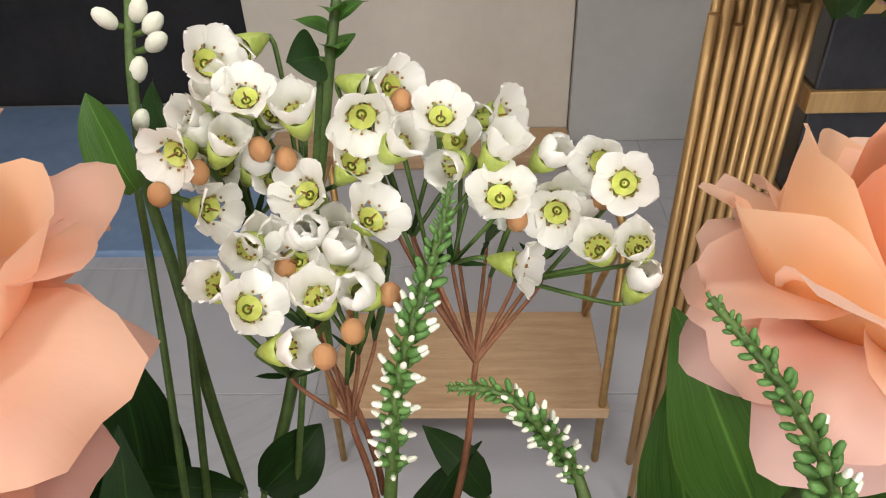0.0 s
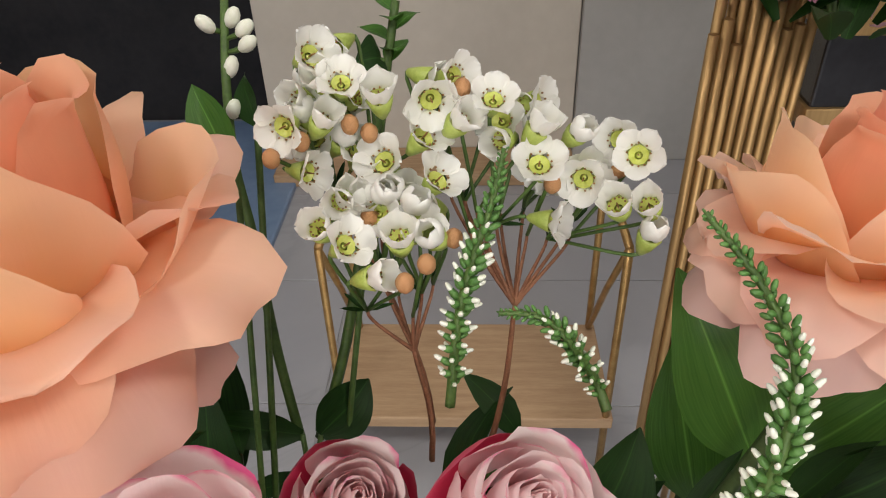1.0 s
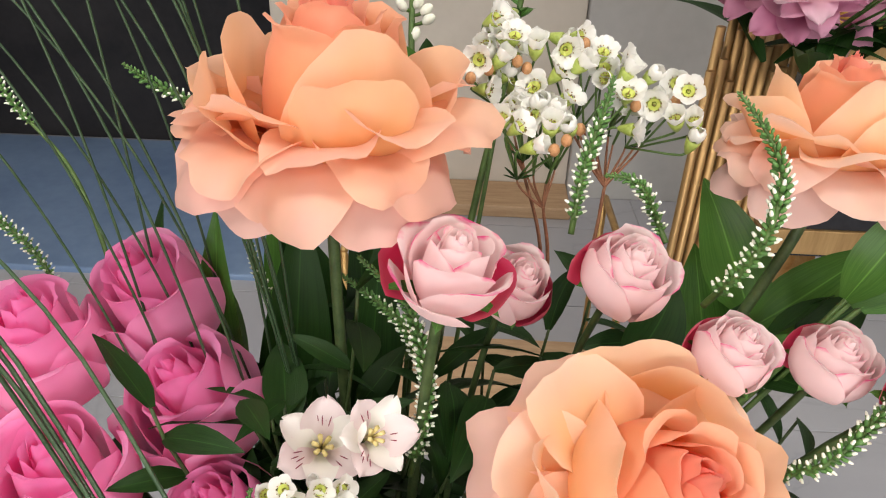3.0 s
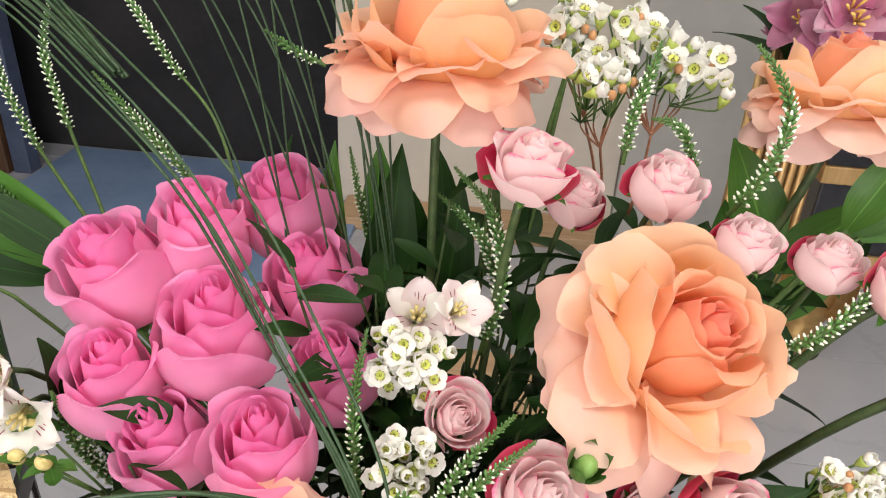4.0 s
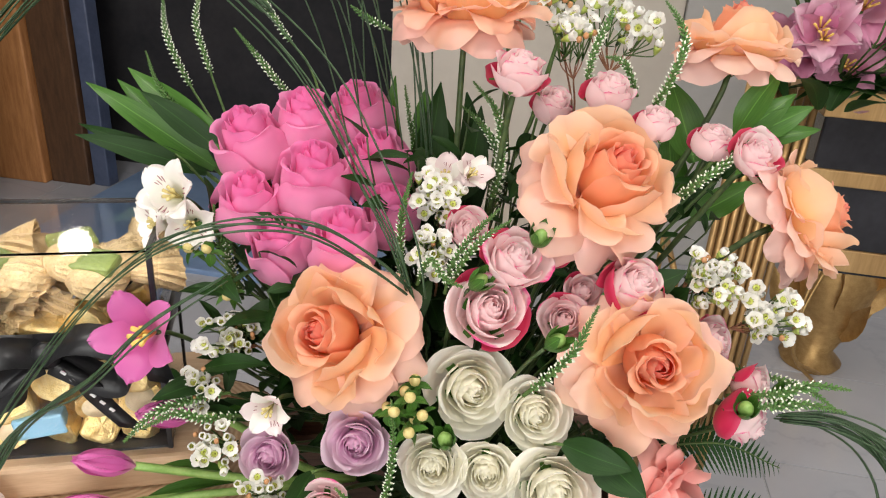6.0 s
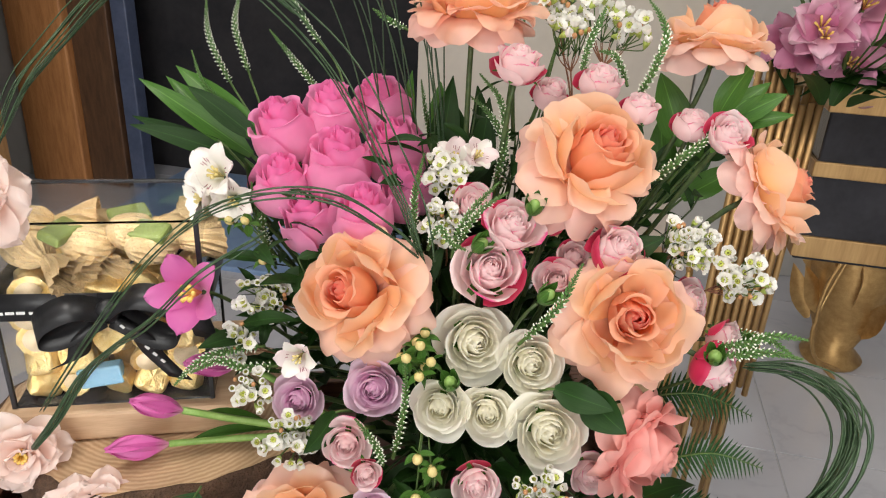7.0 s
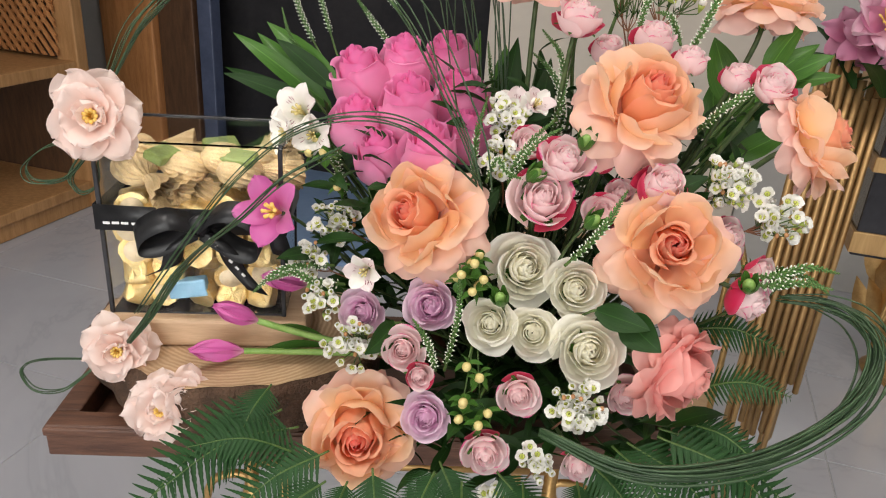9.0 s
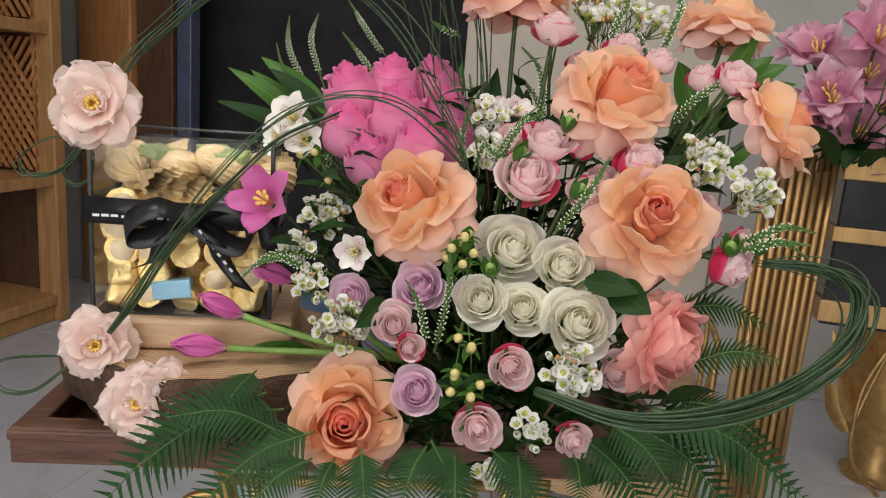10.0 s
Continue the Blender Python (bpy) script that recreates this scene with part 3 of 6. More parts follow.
def wax_cluster(place, spread, n, seed, root, label, facing=(0, -0.8, 0.6), flat=0.6):
    """A head of waxflowers round a place."""
    rg = random.Random(seed)
    f = Vector(facing).normalized()
    out = []
    for i in range(n):
        d = Vector((rg.gauss(0, 1), rg.gauss(0, flat), rg.gauss(0, 1)))
        d = d.normalized() * (rg.random() ** 0.6) * spread * 0.82
        ax = (f + d / spread * 0.6 + Vector((rg.uniform(-0.3, 0.3), rg.uniform(-0.3, 0.3), rg.uniform(-0.3, 0.3)))).normalized()
        out.append((place[0] + d.x, place[1] + d.y, place[2] + d.z, rg.choices(["open", "half", "shut", "bud"], [5, 2, 5, 1])[0], ax))
    return wax_sprig(root, out, label, False, 0.7)


def veronica(pts, seed, label, r=0.0048, white_from=0.45, white_to=1.1, tip_r=0.25):
    """A flower spike along a bent way from tip to foot: green buds at the tip, white ones lower down, then a bare stem."""
    rg = random.Random(seed)
    way = spline(pts, 60)
    origin = way[-1]
    thing = empty("veronica_spike", Matrix.Translation(origin), label, "veronica flower", "veronica spikes")
    link("stem", tube_mesh("stem", [p - origin for p in way], 0.0007, 0.0016, M_STEM), thing)
    gv, gf, wv, wf = [], [], [], []
    b, bf = ball_verts(1, 1, 1, 6, 4)
    total = sum((way[i + 1] - way[i]).length for i in range(59))
    run, k, nxt = 0.0, 0, 0.0
    spike_len = min(total * 0.92, 0.11)
    for i in range(59):
        seg = way[i + 1] - way[i]
        while nxt <= run + seg.length and nxt < spike_len:
            f = nxt / spike_len
            p = way[i] + seg * ((nxt - run) / max(seg.length, 1e-6))
            d = -seg.normalized()
            side = d.cross(Vector((0.2, 0.3, 0.9))).normalized()
            for q in range(1):
                t = k * 2.39996
                out = (side * math.cos(t) + d.cross(side) * math.sin(t))
                rad = r * (tip_r + (1 - tip_r) * min(1, f * 2.2)) * (1 - 0.15 * f)
                ax = (out * 0.8 + d * (0.75 if f < 0.6 else 0.35)).normalized()
                L = rad * (0.55 + rg.uniform(-0.08, 0.1))
                c = p + out * rad * 0.62 + d * rad * 0.2
                rot = np.array(ax.to_track_quat("Z", "Y").to_matrix())
                white = f > white_from + rg.uniform(-0.12, 0.1) and f < white_to
                v = (b * (np.array([L * 0.27, L * 0.27, L * 0.62]) if white else np.array([L * 0.42, L * 0.42, L * 0.85]))) @ rot.T + np.array(c - origin + (ax * L * 0.35 if white else ax * 0))
                base = len(gv) if not white else len(wv)
                if white:
                    wv += list(v)
                    wf += [tuple(base + a for a in ff) for ff in bf]
                    g = (b * np.array([L * 0.4, L * 0.4, L * 0.7])) @ rot.T + np.array(c - origin - ax * L * 0.35)
                    gb = len(gv)
                    gv += list(g)
                    gf += [tuple(gb + a for a in ff) for ff in bf]
                else:
                    gv += list(v)
                    gf += [tuple(base + a for a in ff) for ff in bf]
            k += 1
            nxt += 0.0005 + 0.00045 * f
        run += seg.length
    tagged(link("bud_head", mesh_from("bud_head", gv, gf, M_SPIKE), thing), kind="stuff")
    if wv:
        tagged(link("white_bloom", mesh_from("white_bloom", wv, wf, M_SPIKEW), thing), kind="stuff")
    return thing


def leaf_mesh(name, material, L, W, bend, seed, fold=0.25, nu=5, nv=10):
    """A pointed leaf along x that arches down by bend degrees."""
    rg = np.random.RandomState(seed)
    s = np.linspace(0, 1, nv)
    ang = np.radians(-bend * s ** 1.2)
    ds = L / (nv - 1)
    xs = np.concatenate([[0], np.cumsum(np.cos(ang[:-1]) * ds)])
    zs = np.concatenate([[0], np.cumsum(np.sin(ang[:-1]) * ds)])
    w = W * np.sin(np.pi * np.clip(s, 0.03, 0.995) ** 0.75) ** 0.9
    u = np.linspace(-1, 1, nu)
    ph = rg.uniform(0, 6, 2)
    verts, uv = [], []
    for j in range(nv):
        for k in range(nu):
            h = abs(u[k]) * fold * w[j] + 0.06 * W * math.sin(s[j] * 7 + ph[0] + u[k])
            verts.append((xs[j] - math.sin(ang[j]) * h, u[k] * w[j], zs[j] + math.cos(ang[j]) * h))
            uv.append(((u[k] + 1) / 2, s[j]))
    return mesh_from(name, verts, grid_faces(nu, nv), material, uv)


def toward(place, way, roll=0.0):
    """A pose at place whose x points along way, z as near up as can be."""
    x = Vector(way).normalized()
    y = Vector((0, 0, 1)).cross(x)
    y = y.normalized() if y.length > 1e-4 else Vector((0, 1, 0))
    z = x.cross(y)
    m = Matrix((x, y, z)).transposed().to_4x4()
    return Matrix.Translation(place) @ m @ Matrix.Rotation(radians(roll), 4, "X")

# ---- the room ----
ROOM = rz(-20)
M_WALL = simple("beige_wall", (0.58, 0.525, 0.455), (0.66, 0.6, 0.525), 3, 0.85, bmp=0.1)
M_WALLG = simple("grey_wall", (0.42, 0.41, 0.395), (0.49, 0.48, 0.465), 3, 0.8, bmp=0.1)
M_CEIL = simple("white_ceiling", (0.74, 0.73, 0.7), (0.8, 0.79, 0.77), 2, 0.9)
M_DARK = simple("dark_panel", (0.018, 0.018, 0.021), (0.036, 0.034, 0.037), 4, 0.6, bmp=0.05, spec=0.15)
M_BROWN = simple("dark_brown_frame", (0.05, 0.025, 0.014), (0.12, 0.06, 0.03), 8, 0.5, stretch=(6, 6, 1))
M_OAK = simple("honey_oak", (0.3, 0.15, 0.055), (0.48, 0.265, 0.115), 6, 0.45, bmp=0.25, stretch=(9, 9, 1))
M_OAKR = simple("reddish_wood", (0.32, 0.13, 0.045), (0.52, 0.24, 0.09), 6, 0.45, bmp=0.2, stretch=(9, 9, 1))
M_TAN = simple("tan_board", (0.4, 0.25, 0.14), (0.55, 0.37, 0.22), 7, 0.5, bmp=0.15, stretch=(1, 9, 9))
M_BLUE = simple("pale_blue_slab", (0.15, 0.23, 0.39), (0.23, 0.33, 0.5), 3, 0.3, bmp=0.03)
M_BLUEF = simple("blue_grey_frame", (0.05, 0.065, 0.11), (0.09, 0.11, 0.18), 10, 0.35)
M_GOLD = simple("brushed_gold", (0.34, 0.2, 0.08), (0.56, 0.36, 0.16), 30, 0.4, metal=0.7, bmp=0.1, stretch=(1, 1, 0.1))
M_BRASS = simple("dull_brass", (0.38, 0.22, 0.08), (0.58, 0.38, 0.16), 40, 0.42, metal=0.8, bmp=0.1)
M_BLACK = simple("black_lacquer", (0.008, 0.008, 0.01), (0.025, 0.025, 0.03), 10, 0.2, bmp=0.02)
M_GROUT = simple("grey_grout", (0.3, 0.3, 0.3), (0.42, 0.42, 0.42), 60, 0.9)


def marble():
    m, nt, bs = mat("white_marble")
    geo = nt.nodes.new("ShaderNodeNewGeometry").outputs["Position"]
    warp = node(nt, "ShaderNodeTexNoise", Scale=1.3, Detail=5.0)
    nt.links.new(geo, warp.inputs["Vector"])
    line = node(nt, "ShaderNodeTexNoise", Scale=0.9, Detail=6.0, Roughness=0.6, Distortion=1.2)
    nt.links.new(geo, line.inputs["Vector"])
    vein = ramp(nt, line.outputs["Fac"], [(0.4, (0.46, 0.46, 0.49)), (0.485, (0.44, 0.44, 0.47)), (0.5, (0.405, 0.41, 0.435)), (0.515, (0.44, 0.44, 0.47)), (0.6, (0.46, 0.46, 0.49))])
    cloud = ramp(nt, warp.outputs["Fac"], [(0.3, (0.88, 0.89, 0.92)), (0.7, (1, 1, 1))])
    mul = nt.nodes.new("ShaderNodeMix")
    mul.data_type, mul.blend_type = "RGBA", "MULTIPLY"
    mul.inputs[0].default_value = 1.0
    nt.links.new(vein, mul.inputs[6])
    nt.links.new(cloud, mul.inputs[7])
    nt.links.new(mul.outputs[2], bs.inputs["Base Color"])
    bs.inputs["Roughness"].default_value = 0.18
    return m


M_MARBLE = marble()


def slab(name, a0, a1, b0, b1, z0, z1, material, label, category, bevel=0.003, kind="structure", parent=None):
    """A box in the room's own directions."""
    bm = box_bm(a1 - a0, b1 - b0, z1 - z0, bevel, ((a0 + a1) / 2, (b0 + b1) / 2, (z0 + z1) / 2))
    ob = part(name, bm, material, parent)
    if parent is None:
        ob.matrix_basis = ROOM
        tagged(ob, label, category, "", kind)
    return ob


A0, A1, B0, B1 = -3.6, 3.2, -3.6, 2.58
floor_ob = slab("floor", A0, A1, B0, 3.1, FLOOR - 0.1, FLOOR - 0.003, M_GROUT, "white marble tile floor with thin grey joints", "floor", 0)
slab("ceiling", A0, A1, B0, 3.1, CEIL, CEIL + 0.1, M_CEIL, "plain white ceiling over the shop", "ceiling", 0)
slab("wall_back_right", -0.64, 0.5, B1, B1 + 0.12, FLOOR, CEIL, M_WALL, "plain beige painted wall", "wall", 0.004)
slab("wall_back_grey", 0.503, A1, B1 - 0.03, B1 + 0.12, FLOOR, CEIL, M_WALLG, "plain light grey painted wall", "wall", 0.004)
slab("wall_back_left", A0, -2.64, B1, B1 + 0.12, FLOOR, CEIL, M_WALLG, "plain pale grey wall behind the shelf", "wall", 0.004)
slab("wall_left", A0 - 0.1, A0, B0, 3.1, FLOOR, CEIL, M_WALLG, "plain grey side wall", "wall", 0)
slab("wall_right", A1, A1 + 0.1, B0, 3.1, FLOOR, CEIL, M_WALLG, "plain grey side wall", "wall", 0)
# Unseen front wall; its opening is made up to hold the fill lamp.
slab("wall_front_low", A0, A1, B0 - 0.1, B0, FLOOR, 0.88, M_WALL, "plain beige wall under the unseen front opening", "wall", 0)
slab("wall_front_high", A0, A1, B0 - 0.1, B0, 2.62, CEIL, M_WALL, "plain beige wall over the unseen front opening", "wall", 0)
slab("wall_front_side_1", A0, -1.58, B0 - 0.1, B0, 0.882, 2.618, M_WALL, "plain beige wall beside the unseen front opening", "wall", 0)
slab("wall_front_side_2", 1.58, A1, B0 - 0.1, B0, 0.882, 2.618, M_WALL, "plain beige wall beside the unseen front opening", "wall", 0)
slab("wall_recess", -2.64, -0.5, 2.95, 3.05, FLOOR, CEIL, M_DARK, "dark charcoal panel at the back of the doorway", "wall", 0)
slab("door_frame_1", -2.64, -2.33, B1 - 0.06, B1 + 0.14, FLOOR, CEIL, M_OAKR, "wide reddish-brown wooden door jamb", "door frame", 0.008)
slab("door_frame_2", -2.325, -2.12, B1 - 0.02, B1 + 0.1, FLOOR, CEIL, M_BROWN, "dark brown inner door frame", "door frame", 0.006)
slab("door_frame_3", -2.11, -2.03, B1, B1 + 0.08, FLOOR, CEIL, M_BLUEF, "blue-grey metal edge of the doorway", "door frame", 0.006)
# Thin raised slab that gives the pale blue area at the doorway.
slab("platform", -2.0, -0.52, 1.86, 2.9, FLOOR - 0.02, FLOOR + 0.02, M_BLUE, "pale blue low slab at the doorway", "platform", 0.008)
slab("baseboard", -0.6, 0.5, B1 - 0.22, B1 - 0.004, FLOOR, FLOOR + 0.05, M_TAN, "tan wooden plinth along the beige wall", "baseboard", 0.006)


def shelf_unit():
    """A honey-coloured open wooden shelf with lattice sides."""
    th = empty("wooden_shelf", ROOM @ Matrix.Translation((-2.27, 1.98, FLOOR)), "honey-coloured wooden shelf unit with lattice back panels", "shelf")
    w, dd, h = 1.0, 0.95, 2.1
    for x, y in ((-0.055, 0.0), (-0.055, -dd), (-w, 0.0), (-w, -dd)):
        part("post", box_bm(0.11, 0.06, h, 0.006, (x, y, h / 2)), M_OAK, th)
    for z in (0.1, 0.64, 1.28, 1.95):
        part("shelf_board", box_bm(w - 0.0, dd + 0.03, 0.05, 0.005, (-w / 2 - 0.012, -dd / 2, z)), M_OAK, th)
    part("kick_board", box_bm(0.04, dd - 0.06, 0.07, 0.004, (-0.05, -dd / 2, 0.037)), M_OAK, th)
    for y0 in (-0.04,):
        for z0 in (0.68, 1.32):
            for k in range(22):
                for s in (-1, 1):
                    bm = box_bm(0.016, 0.008, 0.9, 0, (0, 0, 0))
                    bmesh.ops.rotate(bm, verts=bm.verts[:], cent=(0, 0, 0), matrix=Matrix.Rotation(radians(35 * s), 3, "Y"))
                    bmesh.ops.translate(bm, verts=bm.verts[:], vec=(-w + 0.06 + k * 0.042, y0 + 0.006 * s, z0 + 0.28))
                    bmesh.ops.bisect_plane(bm, geom=bm.verts[:] + bm.edges[:] + bm.faces[:], plane_co=(0, 0, z0), plane_no=(0, 0, -1), clear_outer=True)
                    bmesh.ops.bisect_plane(bm, geom=bm.verts[:] + bm.edges[:] + bm.faces[:], plane_co=(0, 0, z0 + 0.56), plane_no=(0, 0, 1), clear_outer=True)
                    bmesh.ops.bisect_plane(bm, geom=bm.verts[:] + bm.edges[:] + bm.faces[:], plane_co=(-0.08, 0, 0), plane_no=(1, 0, 0), clear_outer=True)
                    bmesh.ops.bisect_plane(bm, geom=bm.verts[:] + bm.edges[:] + bm.faces[:], plane_co=(-w, 0, 0), plane_no=(-1, 0, 0), clear_outer=True)
                    if bm.verts:
                        part("lattice_slat", bm, M_OAKR, th)
                    else:
                        bm.free()
    part("back_panel", box_bm(w - 0.1, 0.01, h - 0.1, 0, (-w / 2, 0.02, h / 2)), M_BROWN, th)
    return th


shelf_unit()


def ceiling_fixture(x, y):
    th = empty("ceiling_light", Matrix.Translation((x, y, CEIL - 0.012)), "round white ceiling light, switched on", "ceiling light", "round ceiling lights")
    bm = bmesh.new()
    bmesh.ops.create_cone(bm, cap_ends=False, segments=32, radius1=0.285, radius2=0.27, depth=0.02)
    part("rim", bm, M_CEIL, th, smooth=True)


for lx, ly, lp in LAMPS:
    ceiling_fixture(lx, ly)


def globe_lamp():
    """A small lit globe on the wall over the doorway."""
    m, nt, bs = mat("lit_opal_glass")
    bs.inputs["Emission Color"].default_value = (1.0, 0.96, 0.9, 1)
    bs.inputs["Emission Strength"].default_value = 14.0
    th = empty("wall_lamp", ROOM @ Matrix.Translation((-2.16, 2.44, 2.66)), "small round opal wall lamp over the doorway, switched on", "wall lamp")
    v, f = ball_verts(0.075, 0.075, 0.075, 20, 14)
    link("globe", mesh_from("globe", v, f, m), th)
    bm = bmesh.new()
    bmesh.ops.create_cone(bm, cap_ends=True, segments=24, radius1=0.05, radius2=0.04, depth=0.09, matrix=Matrix.Translation((0, 0.105, 0)) @ Matrix.Rotation(radians(90), 4, "X"))
    part("socket", bm, M_BRASS, th, smooth=True)


globe_lamp()


def rod_planter():
    """A black planter with gold bands whose corner is screened by gold rods of uneven length."""
    th = empty("rod_planter", Matrix.Translation((0.945, 0.7, FLOOR)) @ rz(-20), "black planter with gold bands, screened by upright gold rods", "planter")
    z = lambda v: v - FLOOR
    part("box", box_bm(0.36, 0.3, 0.36, 0.004, (0.1, 0.12, z(1.16))), M_BLACK, th)
    for zz, t in ((1.305, 0.05), (1.17, 0.03), (1.01, 0.045)):
        part("band", box_bm(0.372, 0.312, t, 0.002, (0.1, 0.12, z(zz))), M_GOLD, th)
    rg = random.Random(4)
    for row, n in ((0, 9), (1, 8), (2, 7)):
        for k in range(n):
            x = -0.23 + k * 0.0165 + row * 0.008
            y = -0.06 + row * 0.02 + 0.05 * (k / n)
            top = z(1.30 + rg.uniform(-0.03, 0.07))
            low = z(0.55 + rg.uniform(-0.08, 0.12))
            if (row, k) in ((0, 1), (0, 6), (2, 2), (2, 5)):
                low = 0.0
            r = 0.0066
            me = tube_mesh("rod", [(x, y, low), (x, y, (low + top) / 2), (x, y, top)], r, r, M_GOLD, 8)
            me.polygons.foreach_set("use_smooth", [len(p.vertices) == 4 for p in me.polygons])
            link("rod", me, th)
    return th


rod_planter()


def gold_bench():
    """A low table with a tan board on a thin gold frame."""
    th = empty("side_table", ROOM @ Matrix.Translation((0.13, 1.25, FLOOR)), "low table with a tan board on a thin gold frame", "table")
    part("tabletop", box_bm(0.58, 0.3, 0.03, 0.004, (0, 0, 0.16)), M_TAN, th)
    for sx in (-1, 1):
        for sy in (-1, 1):
            link("leg", tube_mesh("leg", [(sx * 0.275, sy * 0.14, 0), (sx * 0.275, sy * 0.14, 0.3), (sx * 0.275, sy * 0.14, 0.6)], 0.008, 0.008, M_BRASS), th)
        link("side_rail", tube_mesh("side_rail", [(sx * 0.275, -0.14, 0.6), (sx * 0.275, 0, 0.6), (sx * 0.275, 0.14, 0.6)], 0.008, 0.008, M_BRASS), th)
        link("brace", tube_mesh("brace", [(sx * 0.275, -0.14, 0.6), (sx * 0.275, 0, 0.4), (sx * 0.275, 0.14, 0.17)], 0.007, 0.007, M_BRASS), th)


gold_bench()


# ---- the tray on its stand ----
def wood_ring(name, dark, light, scale=60):
    m, nt, bs = mat(name)
    vec = objcoord(nt)
    wv = nt.nodes.new("ShaderNodeTexWave")
    wv.wave_type, wv.rings_direction = "RINGS", "Z"
    wv.inputs["Scale"].default_value, wv.inputs["Distortion"].default_value, wv.inputs["Detail"].default_value, wv.inputs["Detail Scale"].default_value = scale, 2.5, 3.0, 2.0
    nt.links.new(vec, wv.inputs["Vector"])
    n = noise_fac(nt, 18.0, 4.0, vec)
    col = mixc(nt, wv.outputs["Fac"], dark, light)
    col = mixc(nt, ramp(nt, n, [(0.4, (0, 0, 0)), (0.8, (0.6, 0.6, 0.6))]), col, tuple(c * 0.6 for c in dark))
    nt.links.new(col, bs.inputs["Base Color"])
    bs.inputs["Roughness"].default_value = 0.65
    bump(nt, bs, wv.outputs["Fac"], 0.15, 0.001)
    return m


M_RING = wood_ring("cut_wood", (0.42, 0.26, 0.14), (0.6, 0.42, 0.26))
M_BARK = simple("rough_bark", (0.045, 0.025, 0.016), (0.16, 0.09, 0.055), 50, 0.9, bmp=1.0, dist=0.006)
M_TRAY = simple("walnut_tray", (0.05, 0.02, 0.013), (0.15, 0.07, 0.042), 14, 0.5, bmp=0.3, stretch=(1, 9, 9))


def tray():
    th = empty("wooden_tray", Matrix.Translation((-0.06, 0.13, 1.0)), "dark walnut wooden tray with raised sides", "tray")
    w, dp, h, t = 0.68, 0.26, 0.038, 0.026
    part("base_board", box_bm(w - 0.01, dp - 0.01, 0.008, 0.002, (0, 0, 0.006)), M_TRAY, th)
    for sy in (-1, 1):
        part("side_board", box_bm(w, t, h, 0.002, (0, sy * (dp / 2 - t / 2), h / 2)), M_TRAY, th)
        part("top_strip", box_bm(w + 0.004, 0.012, 0.01, 0.002, (0, sy * (dp / 2 - 0.004), h - 0.008)), M_TRAY, th)
    for sx in (-1, 1):
        part("end_board", box_bm(t, dp - 2 * t - 0.001, h, 0.002, (sx * (w / 2 - t / 2), 0, h / 2)), M_TRAY, th)


tray()


def stand():
    th = empty("gold_stand", Matrix.Translation((-0.06, 0.13, FLOOR)), "gold metal stand with a scrolled frame under the tray", "stand")
    H = 1.0 - FLOOR
    part("top_plate", box_bm(0.52, 0.22, 0.012, 0.003, (0.03, 0, H - 0.007)), M_BRASS, th)
    for sx in (-1, 1):
        for sy in (-1, 1):
            x, y = 0.03 + sx * 0.17, sy * 0.095
            link("leg", tube_mesh("leg", [(x, y, H - 0.012), (x, y, 0.4), (x, y, 0)], 0.008, 0.008, M_BRASS, 8), th)
            pts = [(x + sx * 0.0, y, H - 0.2), (x + sx * 0.05, y, H - 0.13), (x + sx * 0.045, y, H - 0.06), (x + sx * 0.005, y, H - 0.05), (x + sx * 0.01, y, H - 0.09)]
            link("scroll", tube_mesh("scroll", spline(pts, 24), 0.005, 0.005, M_BRASS), th)
    for sy in (-1, 1):
        link("stretcher", tube_mesh("stretcher", [(-0.14, sy * 0.095, H - 0.03), (0.03, sy * 0.095, H - 0.03), (0.2, sy * 0.095, H - 0.03)], 0.006, 0.006, M_BRASS), th)


stand()


def log_slice(place, R, h, seed, label):
    rg = np.random.RandomState(seed)
    n = 48
    ph = rg.uniform(0, 6.28, 5)
    rim = [R * (1 + 0.05 * math.sin(2 * t + ph[0]) + 0.035 * math.sin(5 * t + ph[1]) + 0.02 * math.sin(11 * t + ph[2]) + 0.012 * math.sin(23 * t + ph[3])) for t in np.linspace(0, 2 * math.pi, n, endpoint=False)]
    vs = []
    for f, z in ((0.97, 0), (1.0, h * 0.15), (1.02, h * 0.5), (1.0, h * 0.88), (0.975, h), (0.93, h)):
        for k in range(n):
            t = 2 * math.pi * k / n
            r = rim[k] * f * (1 + 0.01 * math.sin(k * 2.7 + z * 300))
            vs.append((r * math.cos(t), r * 0.84 * math.sin(t), z))
    fs = [(j * n + k, j * n + (k + 1) % n, (j + 1) * n + (k + 1) % n, (j + 1) * n + k) for j in range(5) for k in range(n)]
    th = empty("log_slice", Matrix.Translation(place), label, "log slice")
    link("bark", mesh_from("bark", vs, fs, M_BARK), th, None, "rough dark brown bark")
    top = [(rim[k] * 0.955 * math.cos(2 * math.pi * k / n), rim[k] * 0.955 * 0.84 * math.sin(2 * math.pi * k / n), h + 0.001) for k in range(n)]
    low = [(x, y, 0.001) for x, y, z in top]
    link("cut_face", mesh_from("cut_face", top + low, [tuple(range(n)), tuple(range(n, 2 * n))[::-1]], M_RING, smooth=False), th)
    return th

